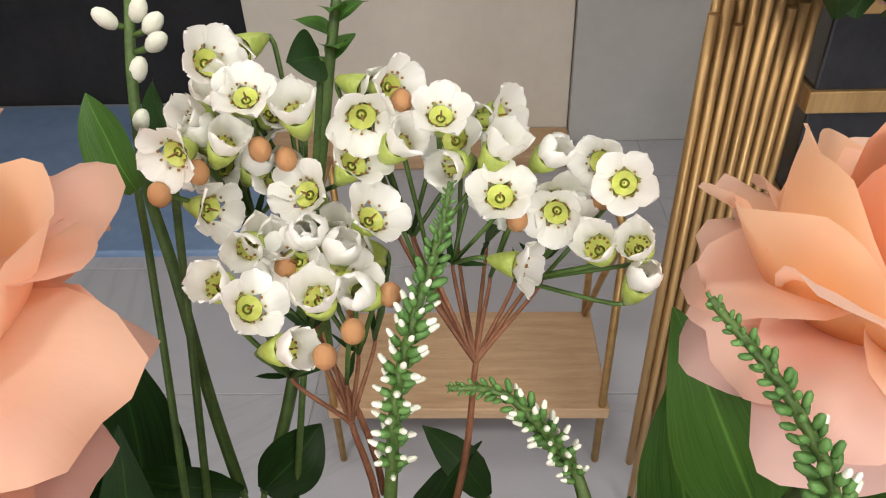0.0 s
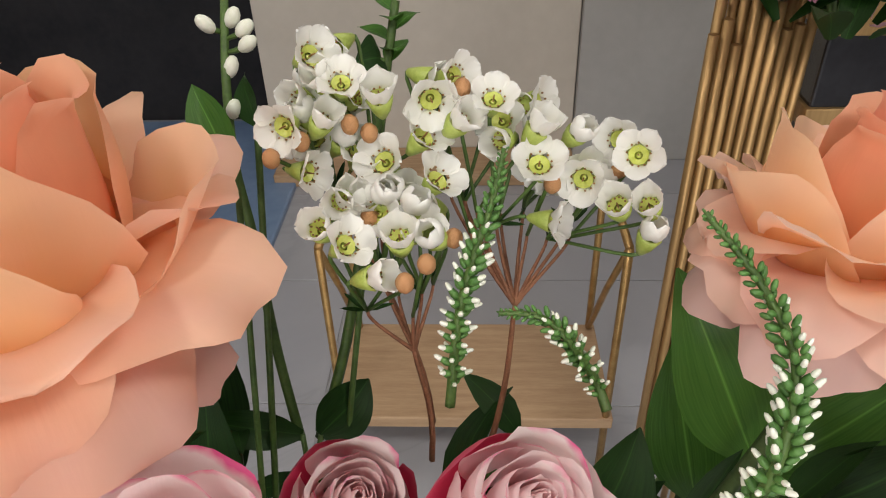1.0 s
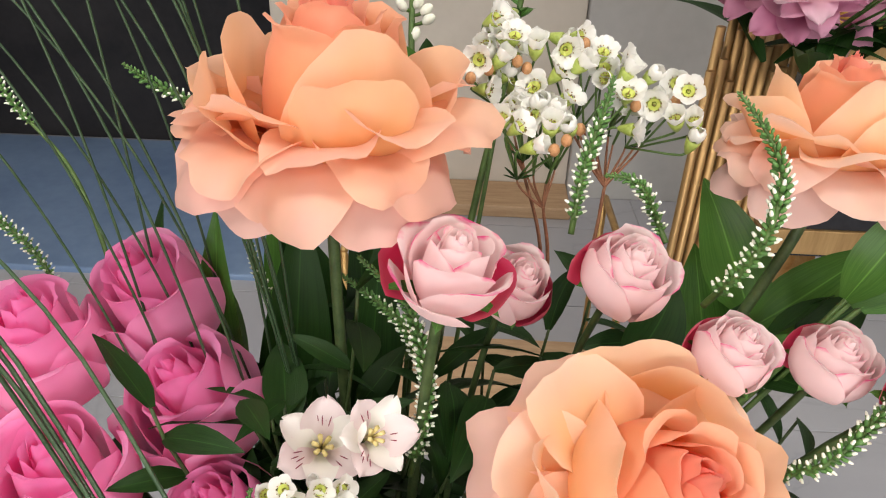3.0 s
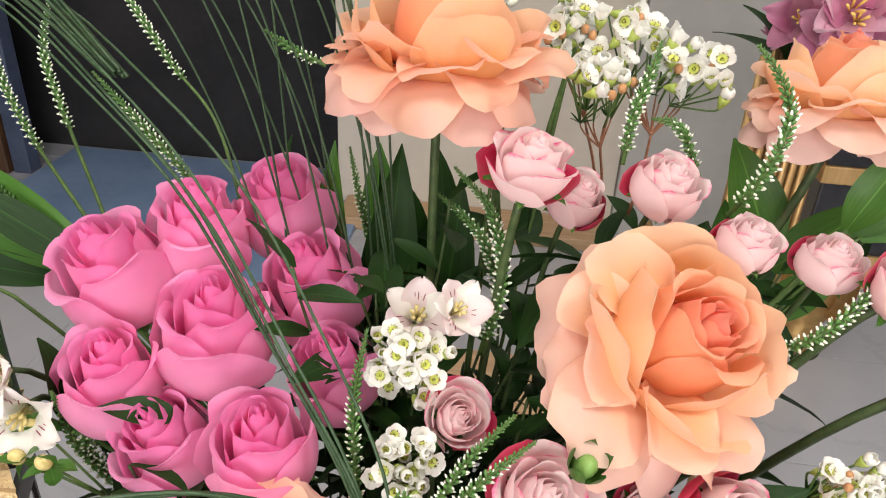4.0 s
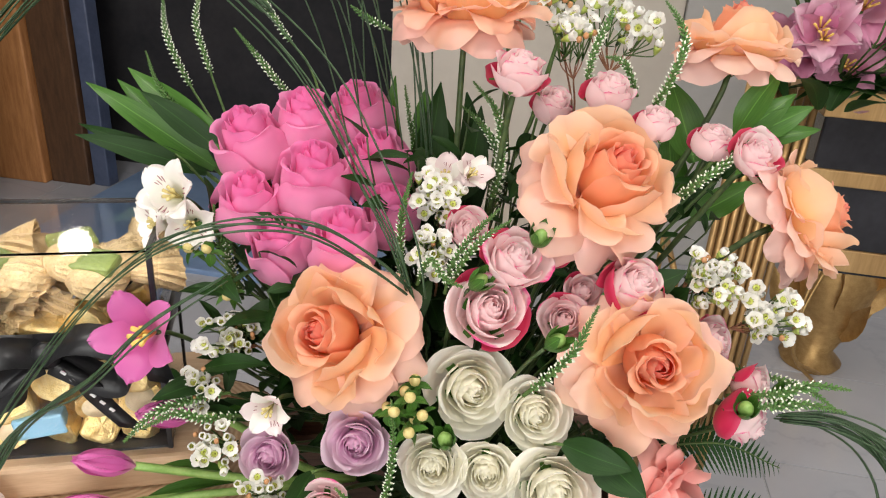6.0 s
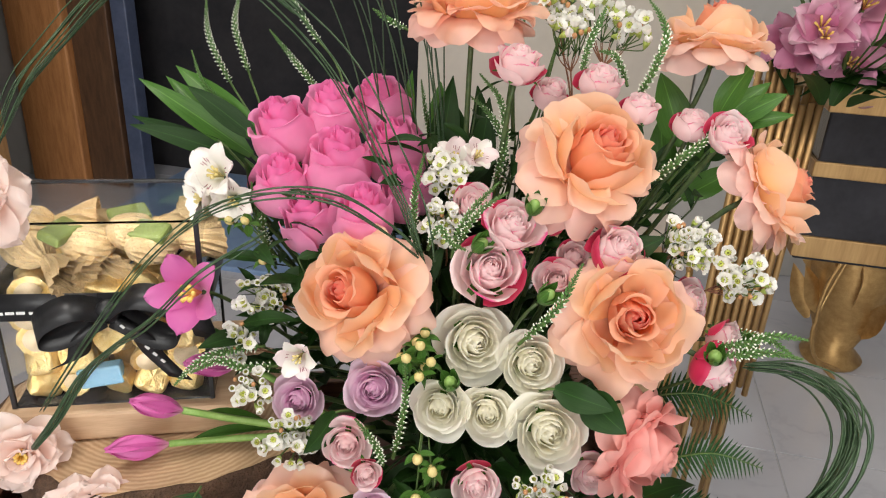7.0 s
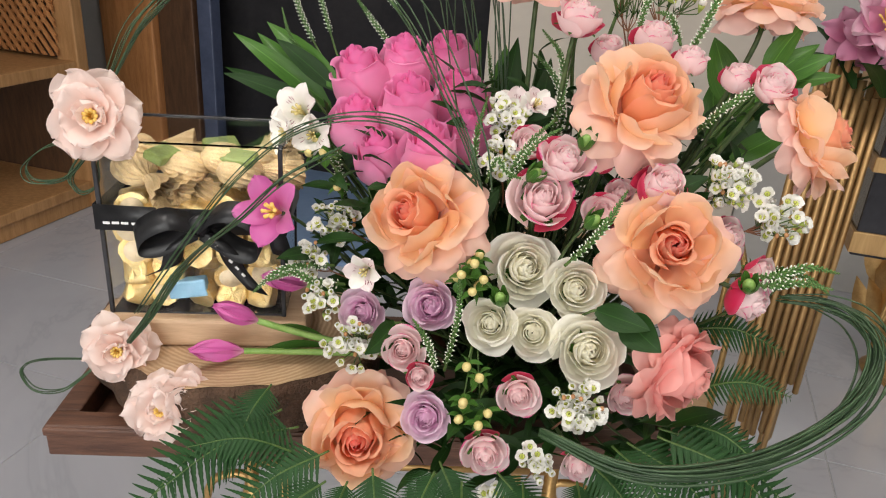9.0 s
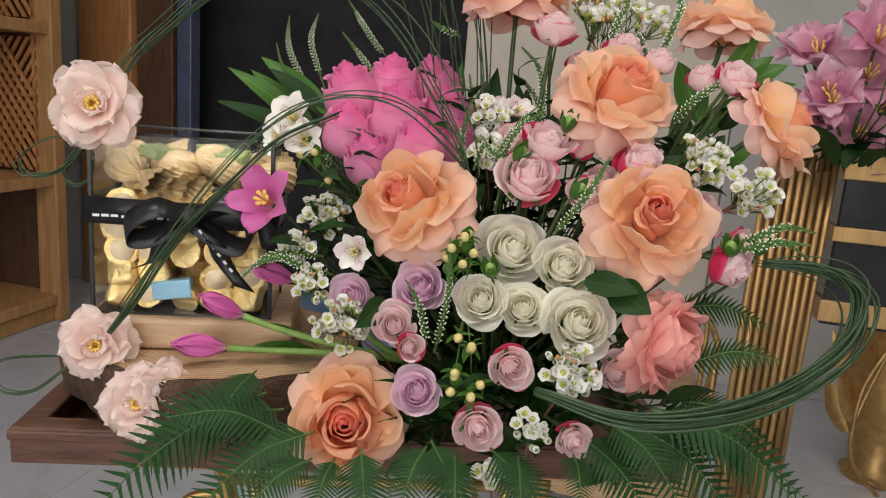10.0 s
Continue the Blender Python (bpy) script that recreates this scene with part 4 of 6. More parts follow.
# ---- the arrangement: roses ----
L_PEACH = "large peach garden rose with ruffled petals"
GR = garden_rose
GR((0.085, 0.165, 1.503), (0.05, 0.04, 1), 0.128, 11, L_PEACH + ", standing tallest", material=M_APRICOT, heart=0.5, tall=0.62, spin=25)
GR((0.309, 0.128, 1.482), (0.08, 0.12, 1), 0.108, 12, L_PEACH + ", seen from its side", openness=0.95, tall=0.6)
GR((0.164, 0.025, 1.395), (0.14, -0.62, 0.76), 0.124, 13, L_PEACH, spin=40, lean=(0.3, 0, 0.3))
GR((-0.023, 0.008, 1.283), (-0.47, -0.73, 0.53), 0.118, 14, L_PEACH + " and a coral heart", spin=80, lean=(-0.35, 0, 0.05), heart=0.4)
GR((0.184, -0.055, 1.283), (-0.25, -0.87, 0.38), 0.116, 15, L_PEACH + " and a closed heart", spin=10, lean=(0.15, 0, 0.25), heart=0.36, tall=0.62)
GR((0.32, 0.0, 1.377), (0.75, -0.4, 0.5), 0.108, 16, L_PEACH + ", turned to the side", spin=120, openness=0.85)
GR((-0.074, -0.062, 1.092), (0.0, -0.93, 0.28), 0.115, 17, L_PEACH + ", hanging low over the tray", spin=60, lean=(-0.05, 0, -0.12), heart=0.5)
GR((0.207, -0.08, 1.18), (0.55, -0.62, -0.1), 0.102, 18, "open coral-pink garden rose with loose petals", core=M_CORAL, material=M_CORAL, spin=30, openness=0.8, name="coral_rose")

HR = hybrid_rose
L_W = "creamy white rose with a tight spiral heart"
for x, y, z, D, sd in ((0.071, -0.02, 1.249, 0.067, 21), (0.116, -0.04, 1.239, 0.056, 22), (0.039, -0.05, 1.205, 0.05, 23), (0.078, -0.057, 1.202, 0.05, 24), (0.126, -0.075, 1.196, 0.065, 25)):
    HR((x, y, z), (-0.1 + 0.12 * math.sin(sd), -0.85, 0.45), D * 1.15, sd, L_W, M_WHITE, "white_rose", 0.48, 24, "white roses in a cluster", 0.7)
L_P = "hot pink long-stemmed rose, half open"
for x, y, z, D, sd in ((-0.097, 0.168, 1.385, 0.066, 31), (-0.049, 0.185, 1.4, 0.06, 32), (-0.001, 0.205, 1.402, 0.062, 33), (-0.042, 0.132, 1.365, 0.068, 34), (0.012, 0.163, 1.368, 0.066, 35), (-0.096, 0.124, 1.345, 0.058, 36), (-0.072, 0.098, 1.318, 0.056, 37), (-0.021, 0.066, 1.336, 0.06, 38), (0.019, 0.115, 1.34, 0.054, 39)):
    HR((x, y, z), (-0.15 + 0.15 * math.sin(sd * 3), -0.26, 0.95), D * 1.22, sd, L_P, M_PINK, "pink_rose", 0.2, 16, "hot pink roses in a cluster", 0.6, 1.45, rim=38)
L_L = "lavender rose with a wound heart"
for x, y, z, D, sd in ((-0.079, -0.012, 1.19, 0.05, 41), (-0.014, -0.022, 1.206, 0.057, 42), (-0.016, -0.094, 1.132, 0.05, 43)):
    HR((x, y, z), (-0.15, -0.85, 0.45), D, sd, L_L, M_LAV, "lavender_rose", 0.45, 28, "lavender roses", 0.6)
L_S = "small pink and white spray rose with crimson-stained rims"
SPRAY = [
    (0.116, 0.099, 1.462, 0.056, (0.1, -0.2, 0.95), 0.85, 2), (0.192, 0.097, 1.448, 0.044, (0.1, -0.4, 0.9), 0.35, 1), (0.156, 0.125, 1.43, 0.04, (0.1, -0.4, 0.8), 0.35, 2),
    (0.215, 0.055, 1.435, 0.036, (0.1, -0.3, 0.9), 0.35, 1), (0.263, 0.052, 1.422, 0.038, (0.0, -0.3, 0.95), 0.3, 1), (0.281, 0.02, 1.42, 0.046, (0.1, -0.6, 0.8), 0.5, 2),
    (0.079, -0.02, 1.317, 0.068, (0.0, -0.75, 0.65), 0.75, 2), (0.097, -0.005, 1.348, 0.054, (0.2, -0.5, 0.85), 0.5, 1), (0.183, -0.025, 1.337, 0.05, (0.1, -0.6, 0.7), 0.35, 4),
    (0.156, 0.004, 1.317, 0.034, (0, -0.7, 0.7), 0.6, 1), (0.137, -0.015, 1.304, 0.044, (-0.2, -0.7, 0.6), 0.6, 2),
]
SPRAY_LOW = [
    (0.075, 0.055, 1.345, 0.042, (0.1, -0.6, 0.7), 0.5, 2), (-0.038, -0.062, 1.181, 0.042, (-0.1, -0.85, 0.4), 0.7, 0), (-0.022, -0.08, 1.166, 0.03, (0.1, -0.9, 0.3), 0.5, 3),
    (0.067, -0.088, 1.155, 0.043, (0.0, -0.95, 0.2), 0.7, 1), (0.039, -0.108, 1.106, 0.047, (0.0, -0.95, 0.15), 0.75, 1), (0.123, -0.113, 1.1, 0.037, (0.1, -0.95, 0.1), 0.7, 1),
    (0.258, -0.078, 1.253, 0.046, (0.5, -0.7, -0.2), 0.4, 3), (0.246, -0.035, 1.292, 0.046, (0.5, -0.7, 0.4), 0.6, 1), (0.166, -0.076, 1.15, 0.038, (0.2, -0.9, 0.2), 0.6, 0),
    (0.136, 0.019, 1.345, 0.03, (0, -0.6, 0.8), 0.25, 4), (0.27, -0.06, 1.27, 0.036, (0.6, -0.6, 0.3), 0.45, 2),
]
for i, (x, y, z, D, ax, op, red) in enumerate(SPRAY + SPRAY_LOW):
    HR((x, y, z), ax, D * 1.12, 50 + i, L_S if op > 0.45 else "half-open pink and white spray rose with crimson outer petals", M_SPRAY, "spray_rose", op * 0.6, 20, "spray roses", 0.3, 1.05 if op < 0.5 else 0.9, rim=35, red=min(red, 3))

# ---- waxflowers ----
def wax_face(i, kind):
    a = Vector((-0.1, -0.8, 0.5)) + Vector((0.75 * math.sin(i * 2.4), 0.15, 0.6 * math.cos(i * 1.7)))
    if kind == "half":
        a += Vector((0, 0.05, 0.35))
    if kind == "shut":
        a += Vector((0, 0.2, 0.6))
    return a


WAX_A = [
    (0.1754, 0.1940, 1.5153, 'open'),
    (0.1690, 0.2020, 1.5213, 'open'),
    (0.1773, 0.2073, 1.5212, 'open'),
    (0.1685, 0.1915, 1.5061, 'half'),
    (0.1852, 0.1913, 1.5107, 'half'),
    (0.1586, 0.1938, 1.5056, 'open'),
    (0.1624, 0.1908, 1.4921, 'open'),
    (0.1845, 0.1879, 1.4925, 'open'),
    (0.1760, 0.1902, 1.5048, 'bud'),
    (0.1813, 0.1906, 1.5011, 'bud'),
    (0.1647, 0.2019, 1.5094, 'half'),
    (0.1951, 0.1844, 1.5000, 'open'),
    (0.1533, 0.1895, 1.4988, 'bud'),
    (0.1621, 0.1905, 1.5019, 'bud'),
    (0.1736, 0.1804, 1.4844, 'half'),
]
WAX_B = [
    (0.1810, 0.1762, 1.4874, 'shut'),
    (0.1867, 0.1703, 1.4869, 'shut'),
    (0.1929, 0.1738, 1.4835, 'shut'),
    (0.1666, 0.1615, 1.4850, 'open'),
    (0.1806, 0.1590, 1.4850, 'half'),
    (0.1900, 0.1593, 1.4834, 'shut'),
    (0.1717, 0.1548, 1.4779, 'half'),
    (0.1791, 0.1504, 1.4775, 'bud'),
    (0.1857, 0.1525, 1.4804, 'bud'),
    (0.1954, 0.1591, 1.4820, 'bud'),
    (0.1758, 0.1745, 1.4833, 'bud'),
    (0.1958, 0.1748, 1.4910, 'open'),
    (0.1617, 0.1695, 1.4860, 'half'),
]
WAX_C = [
    (0.2155, 0.1827, 1.5086, 'open'),
    (0.2050, 0.1822, 1.5039, 'half'),
    (0.2182, 0.1817, 1.4965, 'half'),
    (0.2079, 0.1871, 1.5118, 'bud'),
    (0.2256, 0.1722, 1.4915, 'open'),
    (0.2384, 0.1689, 1.4865, 'open'),
    (0.2277, 0.1663, 1.4757, 'open'),
    (0.2436, 0.1572, 1.4824, 'half'),
    (0.2521, 0.1525, 1.4736, 'shut'),
    (0.2382, 0.1745, 1.4983, 'shut'),
    (0.2522, 0.1743, 1.4939, 'open'),
    (0.2267, 0.1769, 1.5005, 'half'),
    (0.2531, 0.1651, 1.4931, 'open'),
    (0.2286, 0.1691, 1.4865, 'bud'),
    (0.2504, 0.1696, 1.4869, 'bud'),
    (0.2530, 0.1559, 1.4811, 'half'),
    (0.2062, 0.1897, 1.5144, 'open'),
    (0.1990, 0.1883, 1.5095, 'open'),
]
for rows, root in ((WAX_A, (0.19, 0.17, 1.40)), (WAX_B, (0.185, 0.155, 1.40)), (WAX_C, (0.205, 0.155, 1.40))):
    rgw = random.Random(len(rows))
    extra = []
    for q in range(11):
        (x0, y0, z0, _), (x1, y1, z1, _) = rgw.sample(rows, 2)
        f = rgw.uniform(0.25, 0.75)
        extra.append((x0 + (x1 - x0) * f, y0 + (y1 - y0) * f + rgw.uniform(0.006, 0.016), z0 + (z1 - z0) * f + rgw.uniform(-0.004, 0.004), rgw.choice(("open", "half", "shut", "open"))))
    wax_sprig(root, [(x, y, z, k, wax_face(i, k)) for i, (x, y, z, k) in enumerate(rows + extra)], "waxflower sprig with white blooms, lime eyes and brown buds", True, 0.5)
L_X = "small white waxflower head with green eyes on thin twigs"
for i, (x, y, z, s, n) in enumerate(((0.055, 0.08, 1.363, 0.026, 24), (0.044, 0.04, 1.333, 0.023, 18), (0.236, -0.028, 1.34, 0.029, 30), (0.283, -0.04, 1.318, 0.03, 30), (-0.111, 0.055, 1.256, 0.028, 26),
                                    (-0.087, -0.04, 1.172, 0.032, 30), (0.113, -0.115, 1.166, 0.029, 32), (0.08, -0.13, 1.116, 0.019, 12), (-0.117, -0.01, 1.2, 0.022, 16), (0.05, -0.12, 1.072, 0.015, 7), (-0.135, 0.03, 1.225, 0.022, 16))):
    wax_cluster((x, y, z), s, int(n * 2.0), 70 + i, (x * 0.7 + 0.03, y + 0.06, z - 0.07), L_X)

# ---- veronica spikes ----
V_A = [(0.211, 0.163, 1.504), (0.205, 0.156, 1.493), (0.198, 0.150, 1.482), (0.192, 0.146, 1.466), (0.187, 0.140, 1.440)]
V_B = [(0.203, 0.145, 1.465), (0.213, 0.141, 1.464), (0.219, 0.135, 1.459), (0.228, 0.133, 1.442), (0.229, 0.127, 1.436)]
V_C = [(0.228, 0.103, 1.516), (0.236, 0.093, 1.504), (0.240, 0.083, 1.490), (0.233, 0.074, 1.474), (0.228, 0.076, 1.455), (0.222, 0.086, 1.431)]
V_D = [(0.291, 0.034, 1.435), (0.265, 0.028, 1.412), (0.242, 0.025, 1.395), (0.232, 0.048, 1.367)]
V_E = [(0.034, 0.087, 1.381), (0.025, 0.073, 1.346), (0.024, 0.055, 1.306), (0.023, 0.047, 1.287)]
V_F = [(0.088, 0.015, 1.379), (0.069, 0.014, 1.358), (0.056, 0.013, 1.336), (0.052, 0.013, 1.312)]
V_G1 = [(-0.183, 0.005, 1.198), (-0.162, 0.011, 1.217), (-0.136, 0.020, 1.222), (-0.109, 0.036, 1.216)]
V_G2 = [(-0.167, -0.001, 1.214), (-0.145, 0.009, 1.219), (-0.126, 0.013, 1.209), (-0.098, 0.027, 1.200)]
V_H1 = [(-0.095, 0.120, 1.356), (-0.107, 0.121, 1.329), (-0.114, 0.120, 1.300), (-0.106, 0.139, 1.248)]
V_H2 = [(-0.121, 0.109, 1.345), (-0.122, 0.120, 1.320), (-0.117, 0.119, 1.296), (-0.106, 0.137, 1.244)]
V_I = [(0.009, -0.039, 1.257), (0.011, -0.045, 1.221), (0.008, -0.048, 1.189), (0.002, -0.043, 1.149)]
V_J = [(0.140, -0.061, 1.341), (0.125, -0.071, 1.316), (0.114, -0.068, 1.296), (0.098, -0.057, 1.269)]
V_K1 = [(0.313, -0.099, 1.292), (0.287, -0.096, 1.295), (0.269, -0.087, 1.283), (0.245, -0.067, 1.268)]
V_K2 = [(0.304, -0.111, 1.283), (0.283, -0.099, 1.282), (0.265, -0.089, 1.274), (0.245, -0.068, 1.263)]
V_K3 = [(0.318, -0.087, 1.267), (0.300, -0.080, 1.278), (0.290, -0.059, 1.274), (0.266, -0.037, 1.270)]
V_L1 = [(-0.197, 0.396, 1.474), (-0.194, 0.377, 1.433), (-0.172, 0.345, 1.393), (-0.133, 0.296, 1.345)]
V_L2 = [(-0.159, 0.417, 1.483), (-0.165, 0.390, 1.446), (-0.153, 0.361, 1.410), (-0.120, 0.292, 1.339)]
V_L3 = [(-0.117, 0.308, 1.452), (-0.085, 0.288, 1.416), (-0.060, 0.271, 1.385), (-0.048, 0.248, 1.339)]
V_L4 = [(-0.117, 0.420, 1.504), (-0.075, 0.366, 1.445), (-0.042, 0.322, 1.407), (-0.023, 0.265, 1.335)]
V_L5 = [(-0.198, 0.288, 1.431), (-0.186, 0.273, 1.401), (-0.158, 0.257, 1.374), (-0.124, 0.257, 1.336)]
V_M1 = [(0.086, 0.176, 1.414), (0.101, 0.164, 1.403), (0.116, 0.160, 1.384), (0.123, 0.150, 1.354), (0.115, 0.149, 1.309)]
V_M2 = [(0.090, 0.145, 1.441), (0.109, 0.131, 1.418), (0.112, 0.113, 1.383), (0.105, 0.115, 1.335)]
V_M3 = [(0.047, 0.260, 1.411), (0.049, 0.249, 1.394), (0.054, 0.242, 1.367), (0.065, 0.240, 1.330)]
V_P = [(-0.004, 0.318, 1.477), (0.012, 0.307, 1.467), (0.035, 0.294, 1.458)]
V_Q = [(0.093, 0.002, 1.375), (0.074, -0.001, 1.363), (0.062, 0.003, 1.344), (0.056, 0.013, 1.314)]
V_N = [(0.060, -0.014, 1.331), (0.048, -0.000, 1.332), (0.040, 0.015, 1.339), (0.033, 0.027, 1.313)]
V_O = [(-0.031, -0.092, 1.230), (-0.017, -0.090, 1.206), (-0.008, -0.071, 1.167)]
L_V = "thin veronica spike, green at the tip with white buds below"
for i, (way, wf, r) in enumerate(((V_A, 0.4, 0.0055), (V_B, 0.35, 0.005), (V_C, 0.35, 0.0055), (V_D, 0.3, 0.005), (V_E, 0.45, 0.0048), (V_F, 0.3, 0.0045), (V_G1, 0.2, 0.0055), (V_G2, 0.2, 0.0055), (V_H1, 0.5, 0.0048),
                                 (V_H2, 0.5, 0.0048), (V_I, 0.4, 0.0045), (V_J, 0.4, 0.005), (V_K1, 0.4, 0.005), (V_K2, 0.4, 0.005), (V_K3, 0.4, 0.0045), (V_L1, 0.15, 0.005), (V_L2, 0.15, 0.005), (V_L3, 0.3, 0.005),
                                 (V_L4, 0.3, 0.005), (V_L5, 0.9, 0.004), (V_M1, 0.25, 0.0055), (V_M2, 0.3, 0.0055), (V_M3, 0.3, 0.0045), (V_P, 0.6, 0.005), (V_Q, 0.3, 0.0045), (V_N, 0.3, 0.0045), (V_O, 0.3, 0.0045))):
    veronica(way, 200 + i, L_V, r, wf)

# ---- leaves, ferns and grass ----
# ferns: base, tip
FERNS = [
    ((-0.147, -0.058, 1.110), (-0.286, -0.121, 1.012)),
    ((-0.122, -0.090, 1.083), (-0.219, -0.116, 1.110)),
    ((-0.100, -0.115, 1.077), (-0.153, -0.163, 1.044)),
    ((-0.081, -0.116, 1.078), (-0.095, -0.176, 1.052)),
    ((-0.005, -0.117, 1.093), (-0.031, -0.179, 1.057)),
    ((0.019, -0.121, 1.086), (0.014, -0.192, 1.061)),
    ((0.072, -0.124, 1.090), (0.064, -0.195, 1.065)),
    ((0.119, -0.126, 1.094), (0.113, -0.183, 1.079)),
    ((0.153, -0.101, 1.114), (0.202, -0.183, 1.068)),
    ((0.192, -0.101, 1.126), (0.310, -0.171, 1.067)),
    ((0.228, -0.072, 1.158), (0.296, -0.112, 1.180)),
    ((0.220, -0.081, 1.128), (0.281, -0.132, 1.115)),
    ((-0.161, -0.033, 1.120), (-0.187, -0.107, 1.080)),
    ((-0.001, -0.105, 1.081), (-0.035, -0.155, 1.072)),
    ((0.219, -0.037, 1.199), (0.308, -0.066, 1.196)),
    ((0.000, -0.100, 1.090), (0.030, -0.175, 1.025)),
    ((0.050, -0.110, 1.090), (0.100, -0.180, 1.035)),
    ((0.130, -0.100, 1.100), (0.190, -0.175, 1.035)),
    ((0.170, -0.090, 1.110), (0.262, -0.165, 1.045)),
    ((0.200, -0.080, 1.120), (0.330, -0.140, 1.060)),
    ((-0.100, -0.090, 1.090), (-0.200, -0.150, 1.030)),
    ((-0.130, -0.070, 1.100), (-0.250, -0.120, 1.060)),
    ((-0.060, -0.100, 1.080), (-0.050, -0.180, 1.015)),
]
LEAVES = [
    ((0.300, 0.137, 1.375), (0.271, 0.165, 1.442), 0.018, 1),
    ((0.304, 0.089, 1.416), (0.327, 0.079, 1.474), 0.012, 1),
    ((0.306, 0.088, 1.414), (0.355, 0.083, 1.447), 0.01, 1),
    ((0.311, 0.086, 1.412), (0.368, 0.075, 1.436), 0.011, 1),
    ((0.326, 0.093, 1.408), (0.377, 0.075, 1.416), 0.008, 1),
    ((0.307, 0.139, 1.362), (0.364, 0.115, 1.410), 0.016, 1),
    ((-0.140, 0.271, 1.322), (-0.271, 0.283, 1.387), 0.013, 1),
    ((-0.140, 0.270, 1.320), (-0.248, 0.303, 1.390), 0.014, 1),
    ((-0.148, 0.270, 1.317), (-0.269, 0.250, 1.341), 0.012, 0),
    ((-0.148, 0.269, 1.315), (-0.282, 0.286, 1.340), 0.01, 0),
    ((-0.121, 0.240, 1.347), (-0.232, 0.281, 1.404), 0.014, 1),
    ((-0.128, 0.241, 1.347), (-0.209, 0.251, 1.393), 0.012, 0),
    ((0.143, 0.231, 1.478), (0.130, 0.251, 1.498), 0.009, 1),
    ((0.153, 0.246, 1.484), (0.149, 0.258, 1.498), 0.007, 0),
    ((0.147, 0.216, 1.360), (0.101, 0.223, 1.367), 0.008, 0),
    ((0.154, 0.214, 1.359), (0.182, 0.224, 1.367), 0.012, 0),
    ((0.201, 0.255, 1.498), (0.191, 0.246, 1.499), 0.008, 0),
    ((0.035, 0.234, 1.305), (0.036, 0.251, 1.391), 0.014, 1),
    ((0.081, 0.220, 1.306), (0.098, 0.242, 1.388), 0.02, 0),
    ((0.105, 0.201, 1.308), (0.121, 0.204, 1.361), 0.014, 0),
    ((0.066, 0.248, 1.324), (0.085, 0.277, 1.398), 0.012, 0),
    ((0.104, 0.234, 1.308), (0.126, 0.258, 1.406), 0.018, 0),
    ((0.077, 0.244, 1.315), (0.056, 0.275, 1.406), 0.018, 1),
    ((0.229, 0.134, 1.354), (0.260, 0.139, 1.397), 0.016, 0),
    ((0.030, 0.200, 1.280), (0.018, 0.212, 1.430), 0.016, 1),
    ((0.055, 0.205, 1.270), (0.082, 0.210, 1.425), 0.020, 0),
    ((0.098, 0.195, 1.280), (0.120, 0.200, 1.405), 0.017, 0),
    ((0.000, 0.225, 1.300), (-0.012, 0.250, 1.425), 0.014, 0),
    ((0.316, 0.116, 1.369), (0.343, 0.100, 1.396), 0.013, 0),
    ((0.217, -0.014, 1.302), (0.222, -0.024, 1.331), 0.014, 0),
    ((0.179, -0.004, 1.307), (0.220, -0.029, 1.342), 0.014, 0),
    ((0.152, -0.072, 1.229), (0.172, -0.106, 1.209), 0.016, 0),
    ((0.129, -0.065, 1.231), (0.165, -0.1, 1.223), 0.012, 0),
    ((-0.161, 0.186, 1.362), (-0.152, 0.127, 1.281), 0.014, 0),
    ((-0.124, 0.127, 1.312), (-0.123, 0.138, 1.359), 0.012, 0),
    ((-0.046, -0.037, 1.195), (-0.065, -0.067, 1.172), 0.012, 0),
]
LEAVES += [
    ((0.300, 0.158, 1.325), (0.283, 0.176, 1.394), 0.016, 1),
    ((0.302, 0.168, 1.304), (0.377, 0.196, 1.356), 0.016, 0),
    ((0.320, 0.155, 1.312), (0.381, 0.138, 1.348), 0.014, 1),
    ((0.304, 0.198, 1.294), (0.361, 0.201, 1.322), 0.014, 0),
    ((0.299, 0.180, 1.312), (0.386, 0.203, 1.326), 0.013, 0),
]
STEMS0 = [(0.151, 0.279, 1.518), (0.146, 0.263, 1.495), (0.143, 0.25, 1.468), (0.144, 0.242, 1.442), (0.144, 0.231, 1.395), (0.146, 0.219, 1.355)]
STEMS1 = [(0.211, 0.27, 1.513), (0.204, 0.262, 1.491), (0.197, 0.253, 1.469), (0.185, 0.245, 1.428), (0.17, 0.23, 1.386), (0.154, 0.22, 1.351)]
BUDS0 = [(0.142, 0.272, 1.513), (0.153, 0.272, 1.514), (0.157, 0.268, 1.511), (0.157, 0.263, 1.507), (0.149, 0.265, 1.499), (0.147, 0.254, 1.488)]
BERRY = [(0.022, -0.039, 1.259), (0.031, -0.042, 1.245), (0.021, -0.049, 1.236), (0.011, -0.04, 1.248), (0.017, -0.092, 1.149), (0.014, -0.095, 1.133), (0.039, -0.096, 1.141), (0.031, -0.102, 1.132), (0.03, -0.088, 1.172)]
BERRYL = [(-0.127, 0.093, 1.314), (-0.143, 0.105, 1.309), (-0.109, 0.058, 1.29), (-0.138, 0.12, 1.32)]
BERRYC = [(0.028, -0.019, 1.259), (0.021, -0.022, 1.251), (0.028, -0.03, 1.233), (0.009, -0.017, 1.234), (0.03, -0.082, 1.168), (0.019, -0.077, 1.176), (0.017, -0.09, 1.146)]
GBUD = [(0.113, -0.006, 1.365), (0.117, -0.053, 1.309), (0.247, -0.088, 1.272), (0.276, -0.08, 1.273), (0.07, -0.013, 1.335), (0.046, -0.055, 1.233)]
